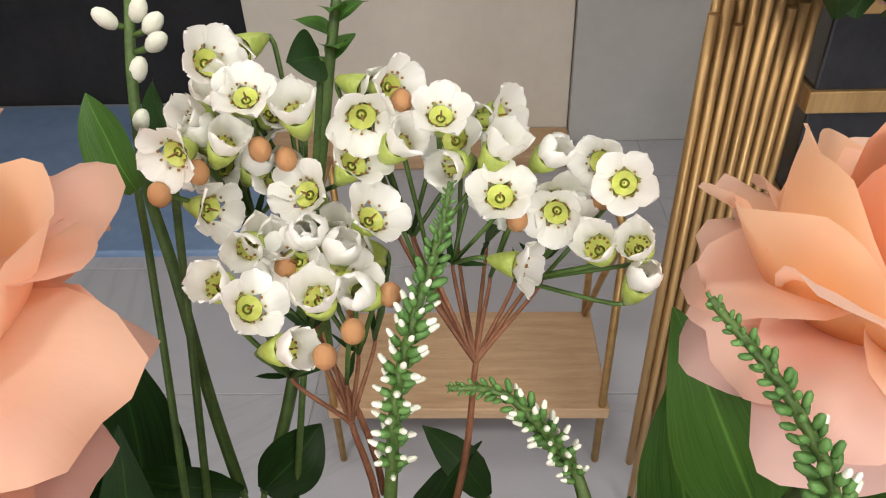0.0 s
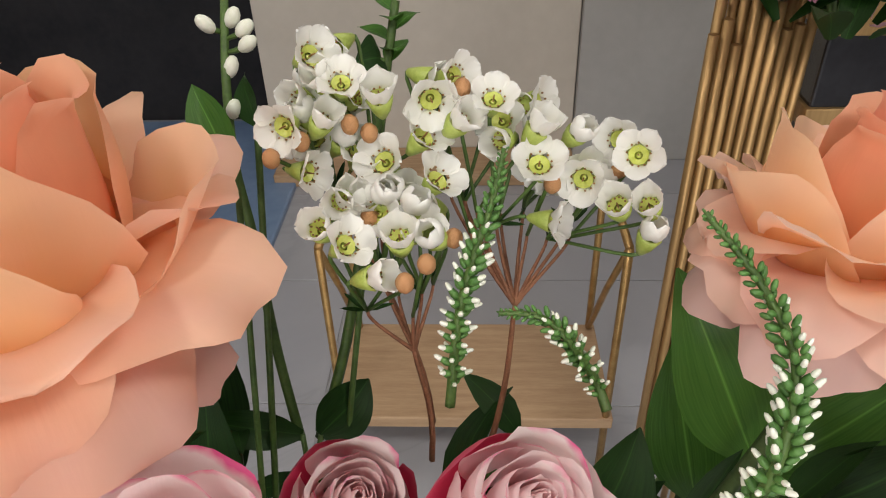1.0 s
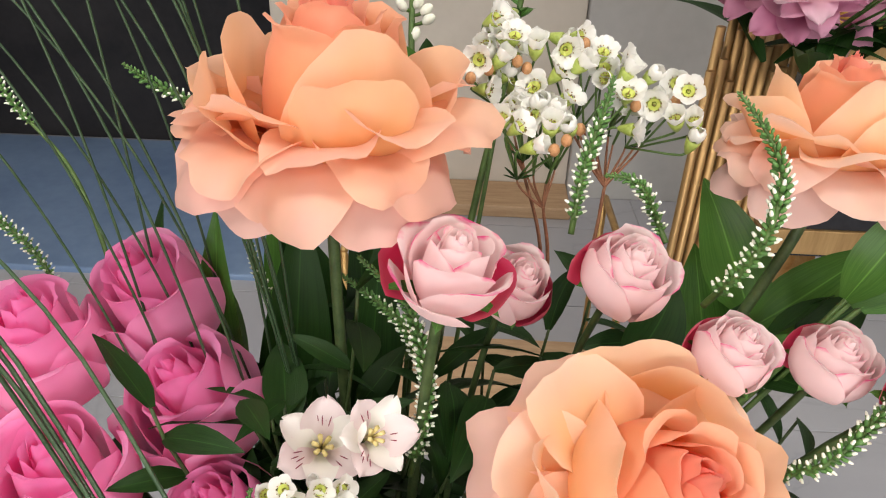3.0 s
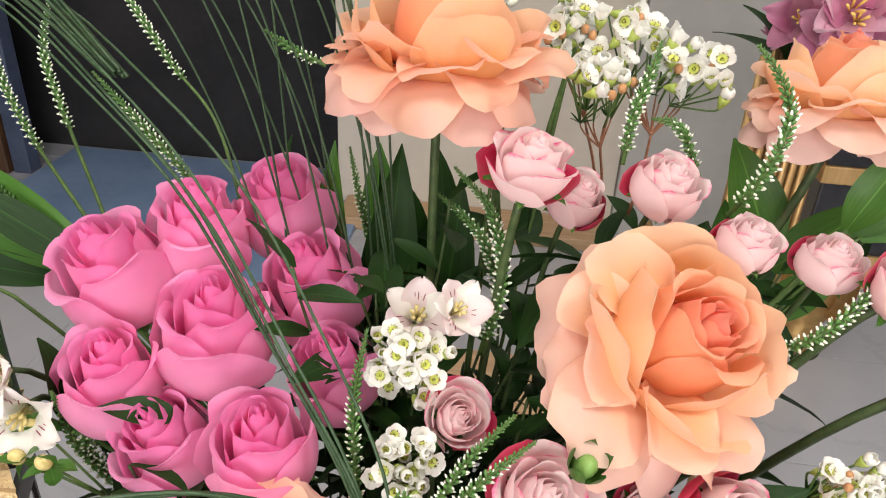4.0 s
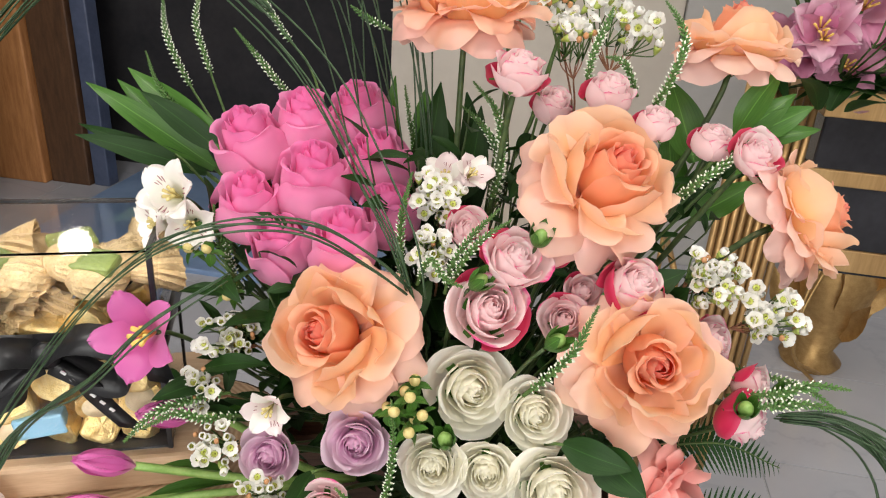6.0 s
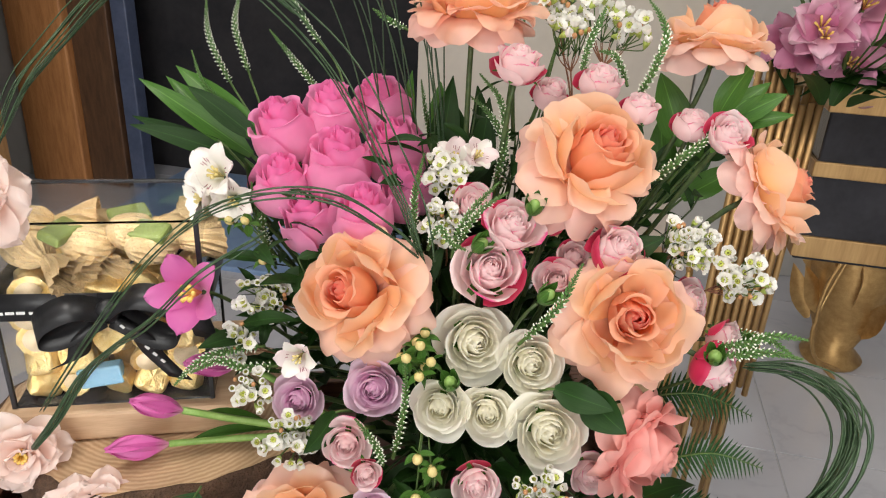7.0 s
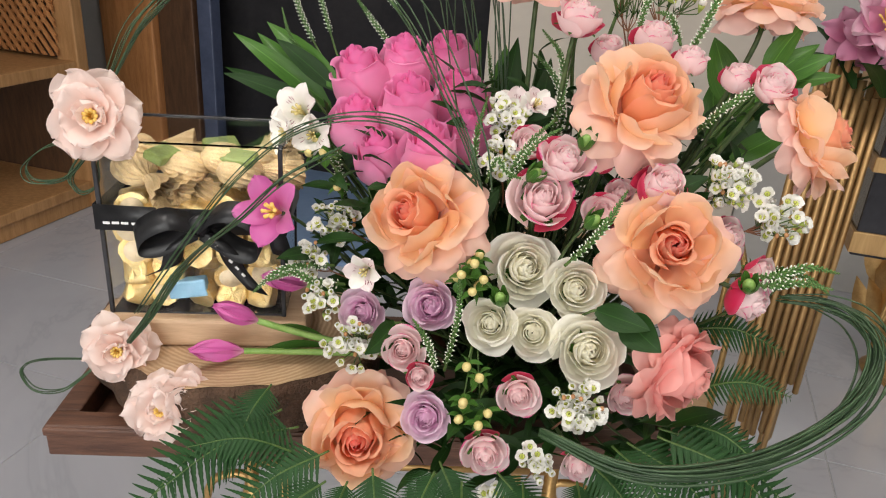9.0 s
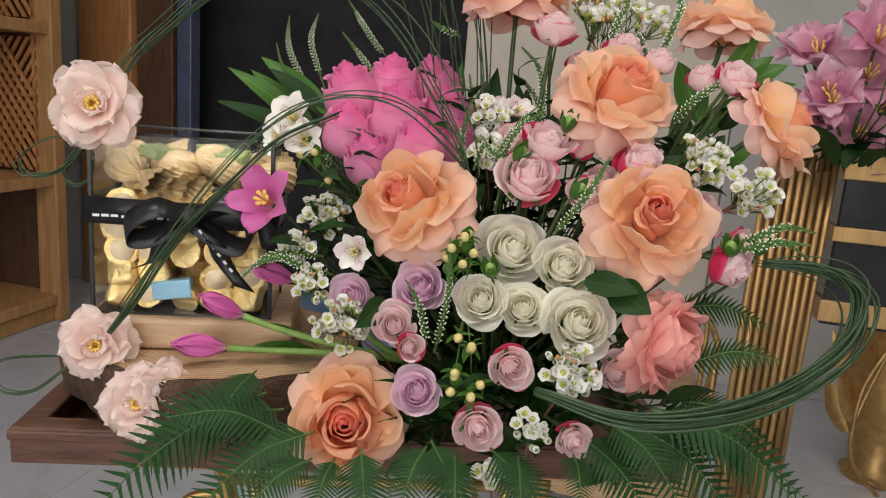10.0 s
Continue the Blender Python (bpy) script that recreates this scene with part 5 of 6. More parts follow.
G_LOW = [(0.023, 0.008, 1.318), (-0.004, 0.002, 1.344), (-0.045, -0.003, 1.371), (-0.093, -0.005, 1.375), (-0.143, 0.004, 1.356), (-0.193, 0.014, 1.312), (-0.244, 0.024, 1.246), (-0.311, 0.045, 1.148)]
G_TOP = [(0.031, 0.013, 1.308), (0.020, 0.033, 1.347), (-0.001, 0.065, 1.388), (-0.035, 0.118, 1.446), (-0.077, 0.164, 1.488), (-0.134, 0.238, 1.520), (-0.201, 0.288, 1.527), (-0.276, 0.294, 1.495), (-0.327, 0.261, 1.440), (-0.353, 0.232, 1.405), (-0.372, 0.201, 1.355)]
G_R = [(0.079, -0.138, 1.155), (0.149, -0.177, 1.150), (0.232, -0.185, 1.169), (0.300, -0.173, 1.206), (0.332, -0.149, 1.241), (0.333, -0.119, 1.259), (0.312, -0.094, 1.263), (0.281, -0.083, 1.260)]
G_LOOP1 = [(-0.344, 0.075, 1.300), (-0.345, 0.071, 1.278), (-0.362, 0.070, 1.268), (-0.374, 0.074, 1.281), (-0.358, 0.078, 1.307), (-0.345, 0.079, 1.317)]
G_LOOP2 = [(-0.345, 0.078, 1.314), (-0.374, 0.074, 1.281), (-0.407, 0.076, 1.274), (-0.415, 0.079, 1.289), (-0.392, 0.082, 1.310), (-0.353, 0.080, 1.319)]
G_LOOP3 = [(-0.347, 0.023, 1.099), (-0.384, 0.020, 1.069), (-0.415, 0.022, 1.066), (-0.427, 0.027, 1.085), (-0.408, 0.028, 1.097), (-0.353, 0.024, 1.104)]
G_MID = [(-0.306, 0.006, 1.136), (-0.277, -0.008, 1.175), (-0.243, -0.021, 1.229), (-0.207, -0.046, 1.271), (-0.174, -0.072, 1.306), (-0.139, -0.068, 1.340), (-0.095, -0.047, 1.361)]
L_LF = "pointed green leaf standing among the flowers"


def leaf_blade(base, tip, w, bright):
    b, t = Vector(base), Vector(tip)
    L = (t - b).length
    bend = 26
    m = toward(b, t - b + Vector((0, 0, L * 0.22)), (60 if abs(t.x - b.x) > L * 0.3 else 75) * (1 if t.x > b.x else -1))
    th = empty("leaf_stalk", m, L_LF, "leaf", "long leaves")
    link("blade", leaf_mesh("blade", M_LEAFL if bright else M_LEAF, L, w, bend, int(L * 1e5) % 997, nv=12), th)
    link("stem", tube_mesh("stem", [m.inverted() @ p for p in bez(b, b - (t - b) * 0.1, HEART.lerp(b, 0.5), HEART.lerp(b, 0.25), 8)], 0.0012, 0.0015, M_STEM), th)


for base, tip, w, bright in LEAVES:
    leaf_blade(base, tip, w, bright)


def pinna_mesh():
    """A toothed fern leaflet one unit long."""
    vs, uv, fs = [], [], []
    n = 15
    for j in range(n):
        s = j / (n - 1)
        tooth = 1.0 if j % 2 else 0.72
        w = 0.085 * (1 - s) ** 0.7 * tooth + 0.004
        z = -0.1 * s * s
        vs += [(s - (0.02 if j % 2 else 0), -w, z + 0.02), (s, 0, z), (s - (0.02 if j % 2 else 0), w, z + 0.02)]
        uv += [(0, s), (0.5, s), (1, s)]
    for j in range(n - 1):
        for k in range(2):
            fs.append((j * 3 + k, j * 3 + k + 1, j * 3 + k + 4, j * 3 + k + 3))
    return mesh_from("pinna", vs, fs, M_FERN, uv)


PINNA = pinna_mesh()


def fern(base, tip):
    b, t = Vector(base), Vector(tip)
    L = (t - b).length
    mid = b.lerp(t, 0.5) + Vector((0, 0, 0.14 * L))
    way = spline([b, mid, t], 30)
    th = empty("fern_frond", Matrix.Translation(b), "green fern frond with toothed leaflets", "fern", "fern fronds under the flowers")
    link("rachis", tube_mesh("rachis", [p - b for p in way], 0.0012, 0.0004, M_STEM, 5), th)
    n = 21
    for k in range(n):
        f = 0.1 + 0.88 * k / (n - 1)
        i = min(28, int(f * 29))
        p = way[i].lerp(way[i + 1], f * 29 - i)
        d = (way[i + 1] - way[i]).normalized()
        up = Vector((0, -0.5, 0.85))
        side = d.cross(up).normalized()
        size = L * 0.24 * math.sin(math.pi * min(0.98, 0.22 + 0.78 * f)) ** 0.8 + 0.003
        for s in (-1, 1):
            x = (side * s + d * 0.45 - Vector((0, 0, 0.12))).normalized()
            z = (side.cross(d) * 1.0).normalized()
            y = z.cross(x).normalized()
            z = x.cross(y)
            m = Matrix((x, y, z)).transposed().to_4x4()
            link("pinna", PINNA, th, Matrix.Translation(p - b) @ m @ Matrix.Scale(size, 4))


for base, tip in FERNS:
    fern(base, tip)


def greenery(seed, spot=None):
    """A branch of dark leaves that fills the space behind the blooms."""
    rg = random.Random(seed)
    for k in range(40):
        e = Vector((HEART.x - 0.01 + rg.uniform(-0.23, 0.2), rg.uniform(0.02, 0.24), rg.uniform(1.06, 1.44)))
        q = ((e.x - 0.08) / 0.22) ** 2 + ((e.y - 0.13) / 0.12) ** 2 + ((e.z - 1.2) / 0.23) ** 2
        if q < 1:
            break
    if spot:
        e = Vector(spot) + Vector((rg.uniform(-0.03, 0.03), rg.uniform(-0.03, 0.03), rg.uniform(-0.03, 0.03)))
    base = HEART + Vector((rg.uniform(-0.06, 0.06), rg.uniform(-0.04, 0.04), 0))
    th = empty("leafy_branch", Matrix.Translation(base), "dark green leafy branch deep in the arrangement", "foliage", "leafy branches")
    way = bez(base, base + Vector((0, 0, 0.06)), e - Vector((0, 0, 0.05)), e, 12)
    link("stem", tube_mesh("stem", [p - base for p in way], 0.0018, 0.0008, M_STEMD, 5), th)
    for k in range(9):
        i = 3 + k
        p = way[min(i, 11)]
        a = k * 2.4 + seed
        d = Vector((math.cos(a), math.sin(a) * 0.8 - 0.35, rg.uniform(0.1, 0.7)))
        L = rg.uniform(0.03, 0.058)
        link("leaf", leaf_mesh("leaf", M_LEAF, L, L * rg.uniform(0.11, 0.2), rg.uniform(10, 60), seed * 20 + k, nv=7), th, Matrix.Translation(-base) @ toward(p, d, rg.uniform(-40, 40)))


for sd in range(70):
    greenery(300 + sd)
for sd in range(16):
    greenery(400 + sd, (0.13 + 0.012 * sd, 0.13 + 0.02 * math.sin(sd * 2), 1.36))
for sd in range(14):
    greenery(560 + sd, (0.03 + 0.008 * sd, 0.2 + 0.02 * math.sin(sd * 2), 1.345))
for sd in range(26):
    greenery(500 + sd, (-0.08 + 0.013 * sd, -0.04 + 0.03 * math.sin(sd * 2), 1.1 + 0.03 * math.sin(sd * 5)))
for sd in range(12):
    greenery(450 + sd, (-0.13 + 0.006 * sd, 0.07 + 0.03 * math.sin(sd * 2), 1.19 + 0.012 * sd))


def side_stalk(way, name, label):
    th = empty(name, Matrix.Translation(way[-1]), label, "stem")
    link("stem", tube_mesh("stem", [p - Vector(way[-1]) for p in spline(way, 24)], 0.0016, 0.0024, M_STEM), th)
    return th


st = side_stalk(STEMS0, "flower_stalk", "dark green stalk with a few white buds")
bvv, bff = ball_verts(0.0034, 0.0034, 0.0052, 8, 6)
WBUD = mesh_from("bud", bvv, bff, M_SPIKEW)
for i, p in enumerate(BUDS0):
    q = Vector(p)
    foot = min(spline(STEMS0, 60), key=lambda s: (s - q - Vector((0, 0, -0.004))).length)
    q = foot.lerp(q, 0.85)
    link("bud", WBUD, st, aim(q - Vector(STEMS0[-1]), (q - foot) + Vector((0, 0, 0.003)), 0, 0.8))
    link("pedicel", tube_mesh("pedicel", [foot - Vector(STEMS0[-1]), foot.lerp(q, 0.5) - Vector(STEMS0[-1]) - Vector((0, 0, 0.0006)), q - Vector(STEMS0[-1])], 0.0008, 0.0014, M_STEM, 5), st)
st = side_stalk(STEMS1, "flower_stalk", "bright green stalk with small paired leaves")
for i in range(8):
    a = i * 2.2
    p = Vector(STEMS1[0]).lerp(Vector(STEMS1[1]), i / 8 * 1.2)
    link("leaf", leaf_mesh("leaf", M_LEAFL, 0.014, 0.0045, 40, i), st, Matrix.Translation(-Vector(STEMS1[-1])) @ toward(p, (math.cos(a), math.sin(a), 0.7)))


def grass_bundle(way, n, spread, seed, label, r=0.0011, taper=0.5):
    """Blades of steel grass that run together along one way."""
    rg = random.Random(seed)
    base = Vector(way[0])
    th = empty("steel_grass", Matrix.Translation(base), label, "grass", "steel grass loops")
    for k in range(n):
        o0 = Vector((rg.gauss(0, 1), rg.gauss(0, 1), rg.gauss(0, 1))) * spread
        o1 = Vector((rg.gauss(0, 1), rg.gauss(0, 1), rg.gauss(0, 1))) * spread
        pts = []
        for i, p in enumerate(way):
            f = i / (len(way) - 1)
            pts.append(Vector(p) + (o0 * (1 - f) + o1 * f) * (0.35 + math.sin(math.pi * f)) - base)
        link("blade", tube_mesh("blade", spline(pts, 36), r, r * taper, M_GRASS, 4), th)


grass_bundle(G_LOW, 4, 0.006, 1, "thin steel grass blades arching over the gift box")
grass_bundle(G_TOP, 5, 0.008, 2, "long steel grass blades in a high arch")
grass_bundle(G_TOP[4:], 8, 0.007, 12, "steel grass blades joining the high arch")
grass_bundle(G_R, 24, 0.0046, 3, "steel grass blades bound in a wide side loop", 0.0014)
for w, n, sd in ((G_LOOP1, 4, 4), (G_LOOP2, 4, 5), (G_LOOP3, 5, 6)):
    grass_bundle(w, n, 0.002, sd, "small knotted loop of steel grass", 0.0009)
grass_bundle(G_MID, 5, 0.004, 7, "steel grass blades crossing the gift box front")
rg0 = random.Random(9)
for k in range(16):
    x0, y0 = 0.03 + rg0.uniform(-0.03, 0.05), 0.17 + rg0.uniform(-0.02, 0.04)
    lean = rg0.uniform(-0.16, 0.0)
    grass_bundle([(x0, y0, 1.15), (x0 + lean * 0.12, y0 + 0.01, 1.35), (x0 + lean * 0.5, y0 + 0.03, 1.52), (x0 + lean * 1.3, y0 + 0.05, 1.66)], 1, 0.001, 20 + k, "thin upright blade of steel grass", 0.001)

# ---- other flowers ----


def open_six(place, axis, D, seed, name, label, material, centre, wide=0.3, a1=70, cat="flower", streak=False, parts=6, tone=0.0, group="", point=0.3):
    """A flower of six pointed petals round a tuft of anthers."""
    R = D / 2
    m = aim(place, axis, seed * 17)
    th = empty(name, m, label, cat, group)
    rg = random.Random(seed)
    for i in range(parts):
        me = petal_mesh("petal", material, R * 1.15 * rg.uniform(0.92, 1.05), R * wide * (1.15 if i % 2 else 0.9), 25, a1 + rg.uniform(-14, 12), 0.5, 25, seed * 10 + i, R * 0.05, -R * 0.3, tone if i % 2 else 0.0, 0.1, point=point, notch=0.05)
        link("petal", me, th, rz(i * 360 / parts))
        if streak and i % 2:
            for q in range(4):
                sv, sf = ball_verts(R * 0.012, R * 0.012, R * 0.1, 5, 4)
                link("streak", mesh_from("streak", sv, sf, M_STREAK), th, rz(i * 360 / parts + (q - 1.5) * 9) @ Matrix.Translation((R * (0.42 + 0.08 * (q % 2)), 0, R * 0.28)) @ Matrix.Rotation(radians(62), 4, "Y"))
    for i in range(6):
        a = i * 60 + 20
        p1 = Vector((math.cos(radians(a)) * R * 0.16, math.sin(radians(a)) * R * 0.16, R * 0.36))
        link("stamen", tube_mesh("stamen", [(0, 0, -R * 0.2), p1 * 0.5, p1], R * 0.02, R * 0.05, centre, 5), th)
    stem_to(th, m, R * 0.3, 0.0018)
    return th


open_six((-0.166, 0.045, 1.266), (-0.35, -0.85, 0.4), 0.088, 3, "magenta_tulip", "wide-open magenta tulip with yellow stamens", M_MAGENTA, M_YELLOW, 0.32, 78, "tulip", parts=5, tone=0.35, point=0.0)
for p, ax, D, sd, lb, tn in (((-0.153, 0.132, 1.344), (-0.4, -0.7, 0.45), 0.066, 5, "white alstroemeria bloom with maroon streaks", 0.0), ((-0.165, 0.12, 1.325), (-0.8, -0.5, 0.2), 0.055, 6, "white alstroemeria bloom seen from the side", 0.0),
                             ((-0.14, 0.12, 1.325), (-0.1, -0.9, 0.1), 0.055, 16, "white alstroemeria bloom, half open", 0.0), ((-0.075, -0.008, 1.233), (-0.3, -0.85, 0.1), 0.048, 7, "pink-tinged alstroemeria bloom with dark streaks", 0.6),
                             ((0.065, 0.115, 1.365), (0, -0.6, 0.8), 0.05, 8, "pale pink alstroemeria bloom behind the waxflowers", 0.7), ((0.085, 0.11, 1.37), (0.3, -0.6, 0.7), 0.045, 9, "pale pink alstroemeria bloom, half open", 0.7)):
    open_six(p, ax, D, sd, "alstroemeria", lb, M_ALSTRO, M_BERRY, 0.36, 74, "alstroemeria", True, tone=tn, group="alstroemeria blooms")


def tulip(place, axis, L, seed, label):
    m = aim(place, axis, seed * 31)
    th = empty("tulip_bud", m, label, "tulip", "closed tulips beside the box")
    for i in range(6):
        me = petal_mesh("petal", M_MAGENTA, L * (1.05 if i % 2 else 1.0), L * 0.26, 34, -24, 1.0, -6, seed + i, L * 0.02, -L * 0.5, 0.3 * (i % 2), 0.02, p=0.55, point=0.4)
        link("petal", me, th, rz(i * 60))
    inv = m.inverted()
    a = Vector(axis).normalized()
    base = Vector(place) - a * L * 0.48
    pts = bez(base, base - a * 0.05, Vector((-0.06, 0.03, 1.12)), Vector((-0.01, 0.06, 1.1)), 10)
    link("stem", tube_mesh("stem", [inv @ p for p in pts], 0.0035, 0.004, M_LEAFS), th)
    link("leaf", leaf_mesh("leaf", M_LEAFL, L * 1.4, L * 0.14, 15, seed, fold=0.7), th, inv @ toward(base - a * 0.02, -a + Vector((0, 0, 0.15))))


M_LEAFS = simple("pale_stem", (0.16, 0.3, 0.06), (0.28, 0.42, 0.12), 80, 0.45)
tulip((-0.205, 0.025, 1.163), (-0.75, -0.3, 0.45), 0.05, 1, "closed magenta tulip leaning over the tray")
tulip((-0.225, 0.02, 1.122), (-0.95, -0.25, 0.12), 0.055, 2, "closed magenta tulip lying almost level")
tulip((-0.158, 0.04, 1.195), (-0.8, -0.4, 0.35), 0.05, 3, "closed magenta tulip half hidden by white flowers")


def blossom(place, axis, D, seed):
    R = D / 2
    m = aim(place, axis, seed * 40)
    th = empty("silk_blossom", m, "pale blush silk blossom with an orange heart", "artificial flower", "silk blossoms on grass loops")
    rg = random.Random(seed)
    for ti, (n, L, W, a0, a1) in enumerate(((5, 0.5, 0.3, 20, 40), (6, 0.75, 0.4, 45, 62), (7, 0.95, 0.44, 62, 84), (6, 1.02, 0.46, 80, 104))):
        for i in range(n):
            me = petal_mesh("petal", M_BLUSH, R * L * rg.uniform(0.88, 1.08), R * W * rg.uniform(0.9, 1.1), a0, a1 + rg.uniform(-12, 14), 0.5, rg.uniform(-10, 30), seed * 50 + ti * 10 + i, R * 0.06, -R * 0.05 * ti, 0.0, 0.2, notch=0.1 * (i % 2))
            link("petal", me, th, rz(i * 360 / n + ti * 31 + rg.uniform(-8, 8)) @ Matrix.Rotation(radians(rg.uniform(-16, 16)), 4, "X"))
    for i in range(9):
        a = i * 0.7
        q = Vector((math.cos(a), math.sin(a), 0)) * R * 0.13
        link("stamen", tube_mesh("stamen", [q * 0.3, q * 0.7 + Vector((0, 0, R * 0.2)), q + Vector((0, 0, R * 0.32))], R * 0.02, R * 0.045, M_YELLOW, 5), th)
    bm = bmesh.new()
    bmesh.ops.create_cone(bm, cap_ends=True, segments=10, radius1=R * 0.12, radius2=R * 0.05, depth=R * 0.3, matrix=Matrix.Translation((0, 0, -R * 0.42)))
    part("calyx", bm, M_STEM, th, smooth=True)
    bm = bmesh.new()
    bmesh.ops.create_cone(bm, cap_ends=True, segments=12, radius1=R * 0.2, radius2=R * 0.1, depth=R * 0.12, matrix=Matrix.Translation((0, 0, R * 0.03)))
    part("heart", bm, M_YELLOW, th, "soft orange heart", smooth=True)


blossom((-0.335, 0.06, 1.347), (0.1, -0.95, 0.25), 0.09, 1)
blossom((-0.325, 0.025, 1.117), (0.15, -0.9, 0.2), 0.074, 2)
blossom((-0.272, -0.016, 1.076), (0.05, -0.9, 0.3), 0.074, 3)
blossom((-0.252, -0.012, 1.088), (0.45, -0.8, 0.3), 0.06, 4)


def berry_sprig(places, label, r=0.0043):
    cen = Vector((0, 0, 0))
    for p in places:
        cen += Vector(p)
    cen /= len(places)
    root = cen.lerp(HEART, 0.45)
    th = empty("berry_sprig", Matrix.Translation(root), label, "berries", "hypericum berry sprigs")
    v, f = ball_verts(r, r, r * 1.15, 12, 8)
    me = mesh_from("berry", v, f, M_BERRY)
    fork = root.lerp(cen, 0.7)
    link("stem", tube_mesh("stem", [Vector((0, 0, 0)), (fork - root) * 0.5 + Vector((0, 0, 0.004)), fork - root], 0.0016, 0.0012, M_STEM), th)
    for i, p in enumerate(places):
        a = (Vector(p) - fork).normalized()
        link("berry", me, th, aim(Vector(p) - root, a))
        link("twig", tube_mesh("twig", [fork - root, fork.lerp(Vector(p), 0.5) - root, Vector(p) - a * r - root], 0.0008, 0.0008, M_STEM, 5), th)
        for k in range(4):
            link("leaf", leaf_mesh("leaf", M_LEAFL, 0.014, 0.0045, 40, i * 4 + k, nv=5), th, Matrix.Translation(-root) @ toward(Vector(p) - a * r, Vector((math.cos(k * 1.6 + i), -0.2, math.sin(k * 1.6 + i)))))


berry_sprig(BERRY[:4], "sprig of cream-yellow hypericum berries between the roses")
berry_sprig(BERRY[4:], "sprig of yellow-green hypericum berries low in the arrangement")
berry_sprig(BERRYL, "sprig of cream berries beside the alstroemeria", 0.004)
berry_sprig(BERRYC, "sprig of green-yellow berries under the peach rose")

for i, p in enumerate(GBUD):
    m = aim(p, (0.5 * math.sin(i * 2), -0.5, 0.8), i * 30, 1.0)
    th = empty("rose_bud", m, "small green rose bud wrapped in sepals", "rose bud", "green rose buds")
    v, f = ball_verts(0.0055, 0.0055, 0.009, 10, 7)
    link("body", mesh_from("body", v, f, M_LEAFS), th)
    for k in range(5):
        link("sepal", petal_mesh("sepal", M_LEAFL, 0.024, 0.005, 40, -20, 0.8, 20, i * 7 + k, 0.002, -0.0095, point=0.8, nu=5, nv=7), th, rz(k * 72))
    stem_to(th, m, 0.012, 0.0015)

# ---- the gift box on its log slices ----
log_slice((-0.225, 0.12, 1.0392), 0.165, 0.061, 3, "thick log slice with rough dark bark")
th = empty("wood_block", Matrix.Translation((-0.25, 0.14, 1.102)) @ rz(3), "pale flat wooden block under the gift box", "wood block")
part("block", box_bm(0.21, 0.165, 0.032, 0.004), simple("pale_pine", (0.42, 0.27, 0.16), (0.6, 0.42, 0.27), 9, 0.6, bmp=0.2, stretch=(1, 9, 9)), th).location = (0, 0, 0.017)


def glass_mat():
    m, nt, bs = mat("clear_acrylic")
    bs.inputs["Base Color"].default_value = (0.96, 0.97, 0.97, 1)
    bs.inputs["Roughness"].default_value = 0.03
    bs.inputs["Transmission Weight"].default_value = 1.0
    bs.inputs["IOR"].default_value = 1.22
    return m


M_GLASS = glass_mat()
M_EDGE = simple("smoked_edge", (0.012, 0.012, 0.014), (0.04, 0.04, 0.045), 20, 0.25, bmp=0.03)
M_FOIL = simple("gold_foil", (0.78, 0.5, 0.16), (0.98, 0.8, 0.42), 90, 0.3, metal=0.85, bmp=0.5, dist=0.002)
M_SEAL = simple("cream_label", (0.6, 0.47, 0.3), (0.72, 0.58, 0.4), 90, 0.5, bmp=0.15)
M_CREPE = simple("pale_gold_paper", (0.5, 0.35, 0.18), (0.72, 0.55, 0.32), 60, 0.36, metal=0.45, bmp=0.8, dist=0.003)
M_BLUECANDY = simple("blue_wrapper", (0.16, 0.33, 0.46), (0.24, 0.42, 0.56), 50, 0.4, bmp=0.3)
M_GREENC = simple("green_wrapper", (0.1, 0.13, 0.03), (0.2, 0.25, 0.07), 50, 0.4, bmp=0.4)
M_RIBBON = simple("black_satin", (0.006, 0.006, 0.007), (0.02, 0.02, 0.022), 60, 0.38, bmp=0.1)
M_PRINT = simple("white_print", (0.7, 0.7, 0.7), (0.82, 0.82, 0.82), 60, 0.5, bmp=0.0)

BOXM = Matrix.Translation((-0.257, 0.1225, 1.136)) @ rz(2)
BW, BD, BH = 0.178, 0.105, 0.184


def gift_box():
    th = empty("gift_box", BOXM, "clear acrylic gift box with dark edges full of chocolates", "gift box")
    t = 0.002
    panes = [("front_pane", (BW, t, BH), (0, -BD / 2, BH / 2)), ("back_pane", (BW, t, BH), (0, BD / 2, BH / 2)),
             ("side_pane", (t, BD - 2 * t, BH), (-BW / 2, 0, BH / 2)), ("side_pane", (t, BD - 2 * t, BH), (BW / 2, 0, BH / 2)), ("lid", (BW + 0.002, BD + 0.002, t), (0, 0, BH + t))]
    for n, s, at_ in panes:
        part(n, box_bm(*s, 0, at_), M_GLASS, th).visible_shadow = False
    part("floor_pane", box_bm(BW, BD, t, 0, (0, 0, t / 2)), M_EDGE, th)
    for sx in (-1, 1):
        for sy in (-1, 1):
            part("edge", box_bm(0.0045, 0.0045, BH + 0.001, 0.0008, (sx * BW / 2, sy * BD / 2, BH / 2)), M_EDGE, th)
    part("edge", box_bm(BW + 0.004, 0.0045, 0.0045, 0.0008, (0, BD / 2, BH + 0.002)), M_EDGE, th)
    for sx in (-1, 1):
        part("edge", box_bm(0.0045, BD - 0.005, 0.0045, 0.0008, (sx * BW / 2, 0, BH + 0.002)), M_EDGE, th)


gift_box()


def crumple(me, amount, seed):
    for v in me.vertices:
        n = noise.noise_vector(Vector(v.co) * 240 + Vector((seed, seed * 2, 0)))
        v.co += n * amount
    return me


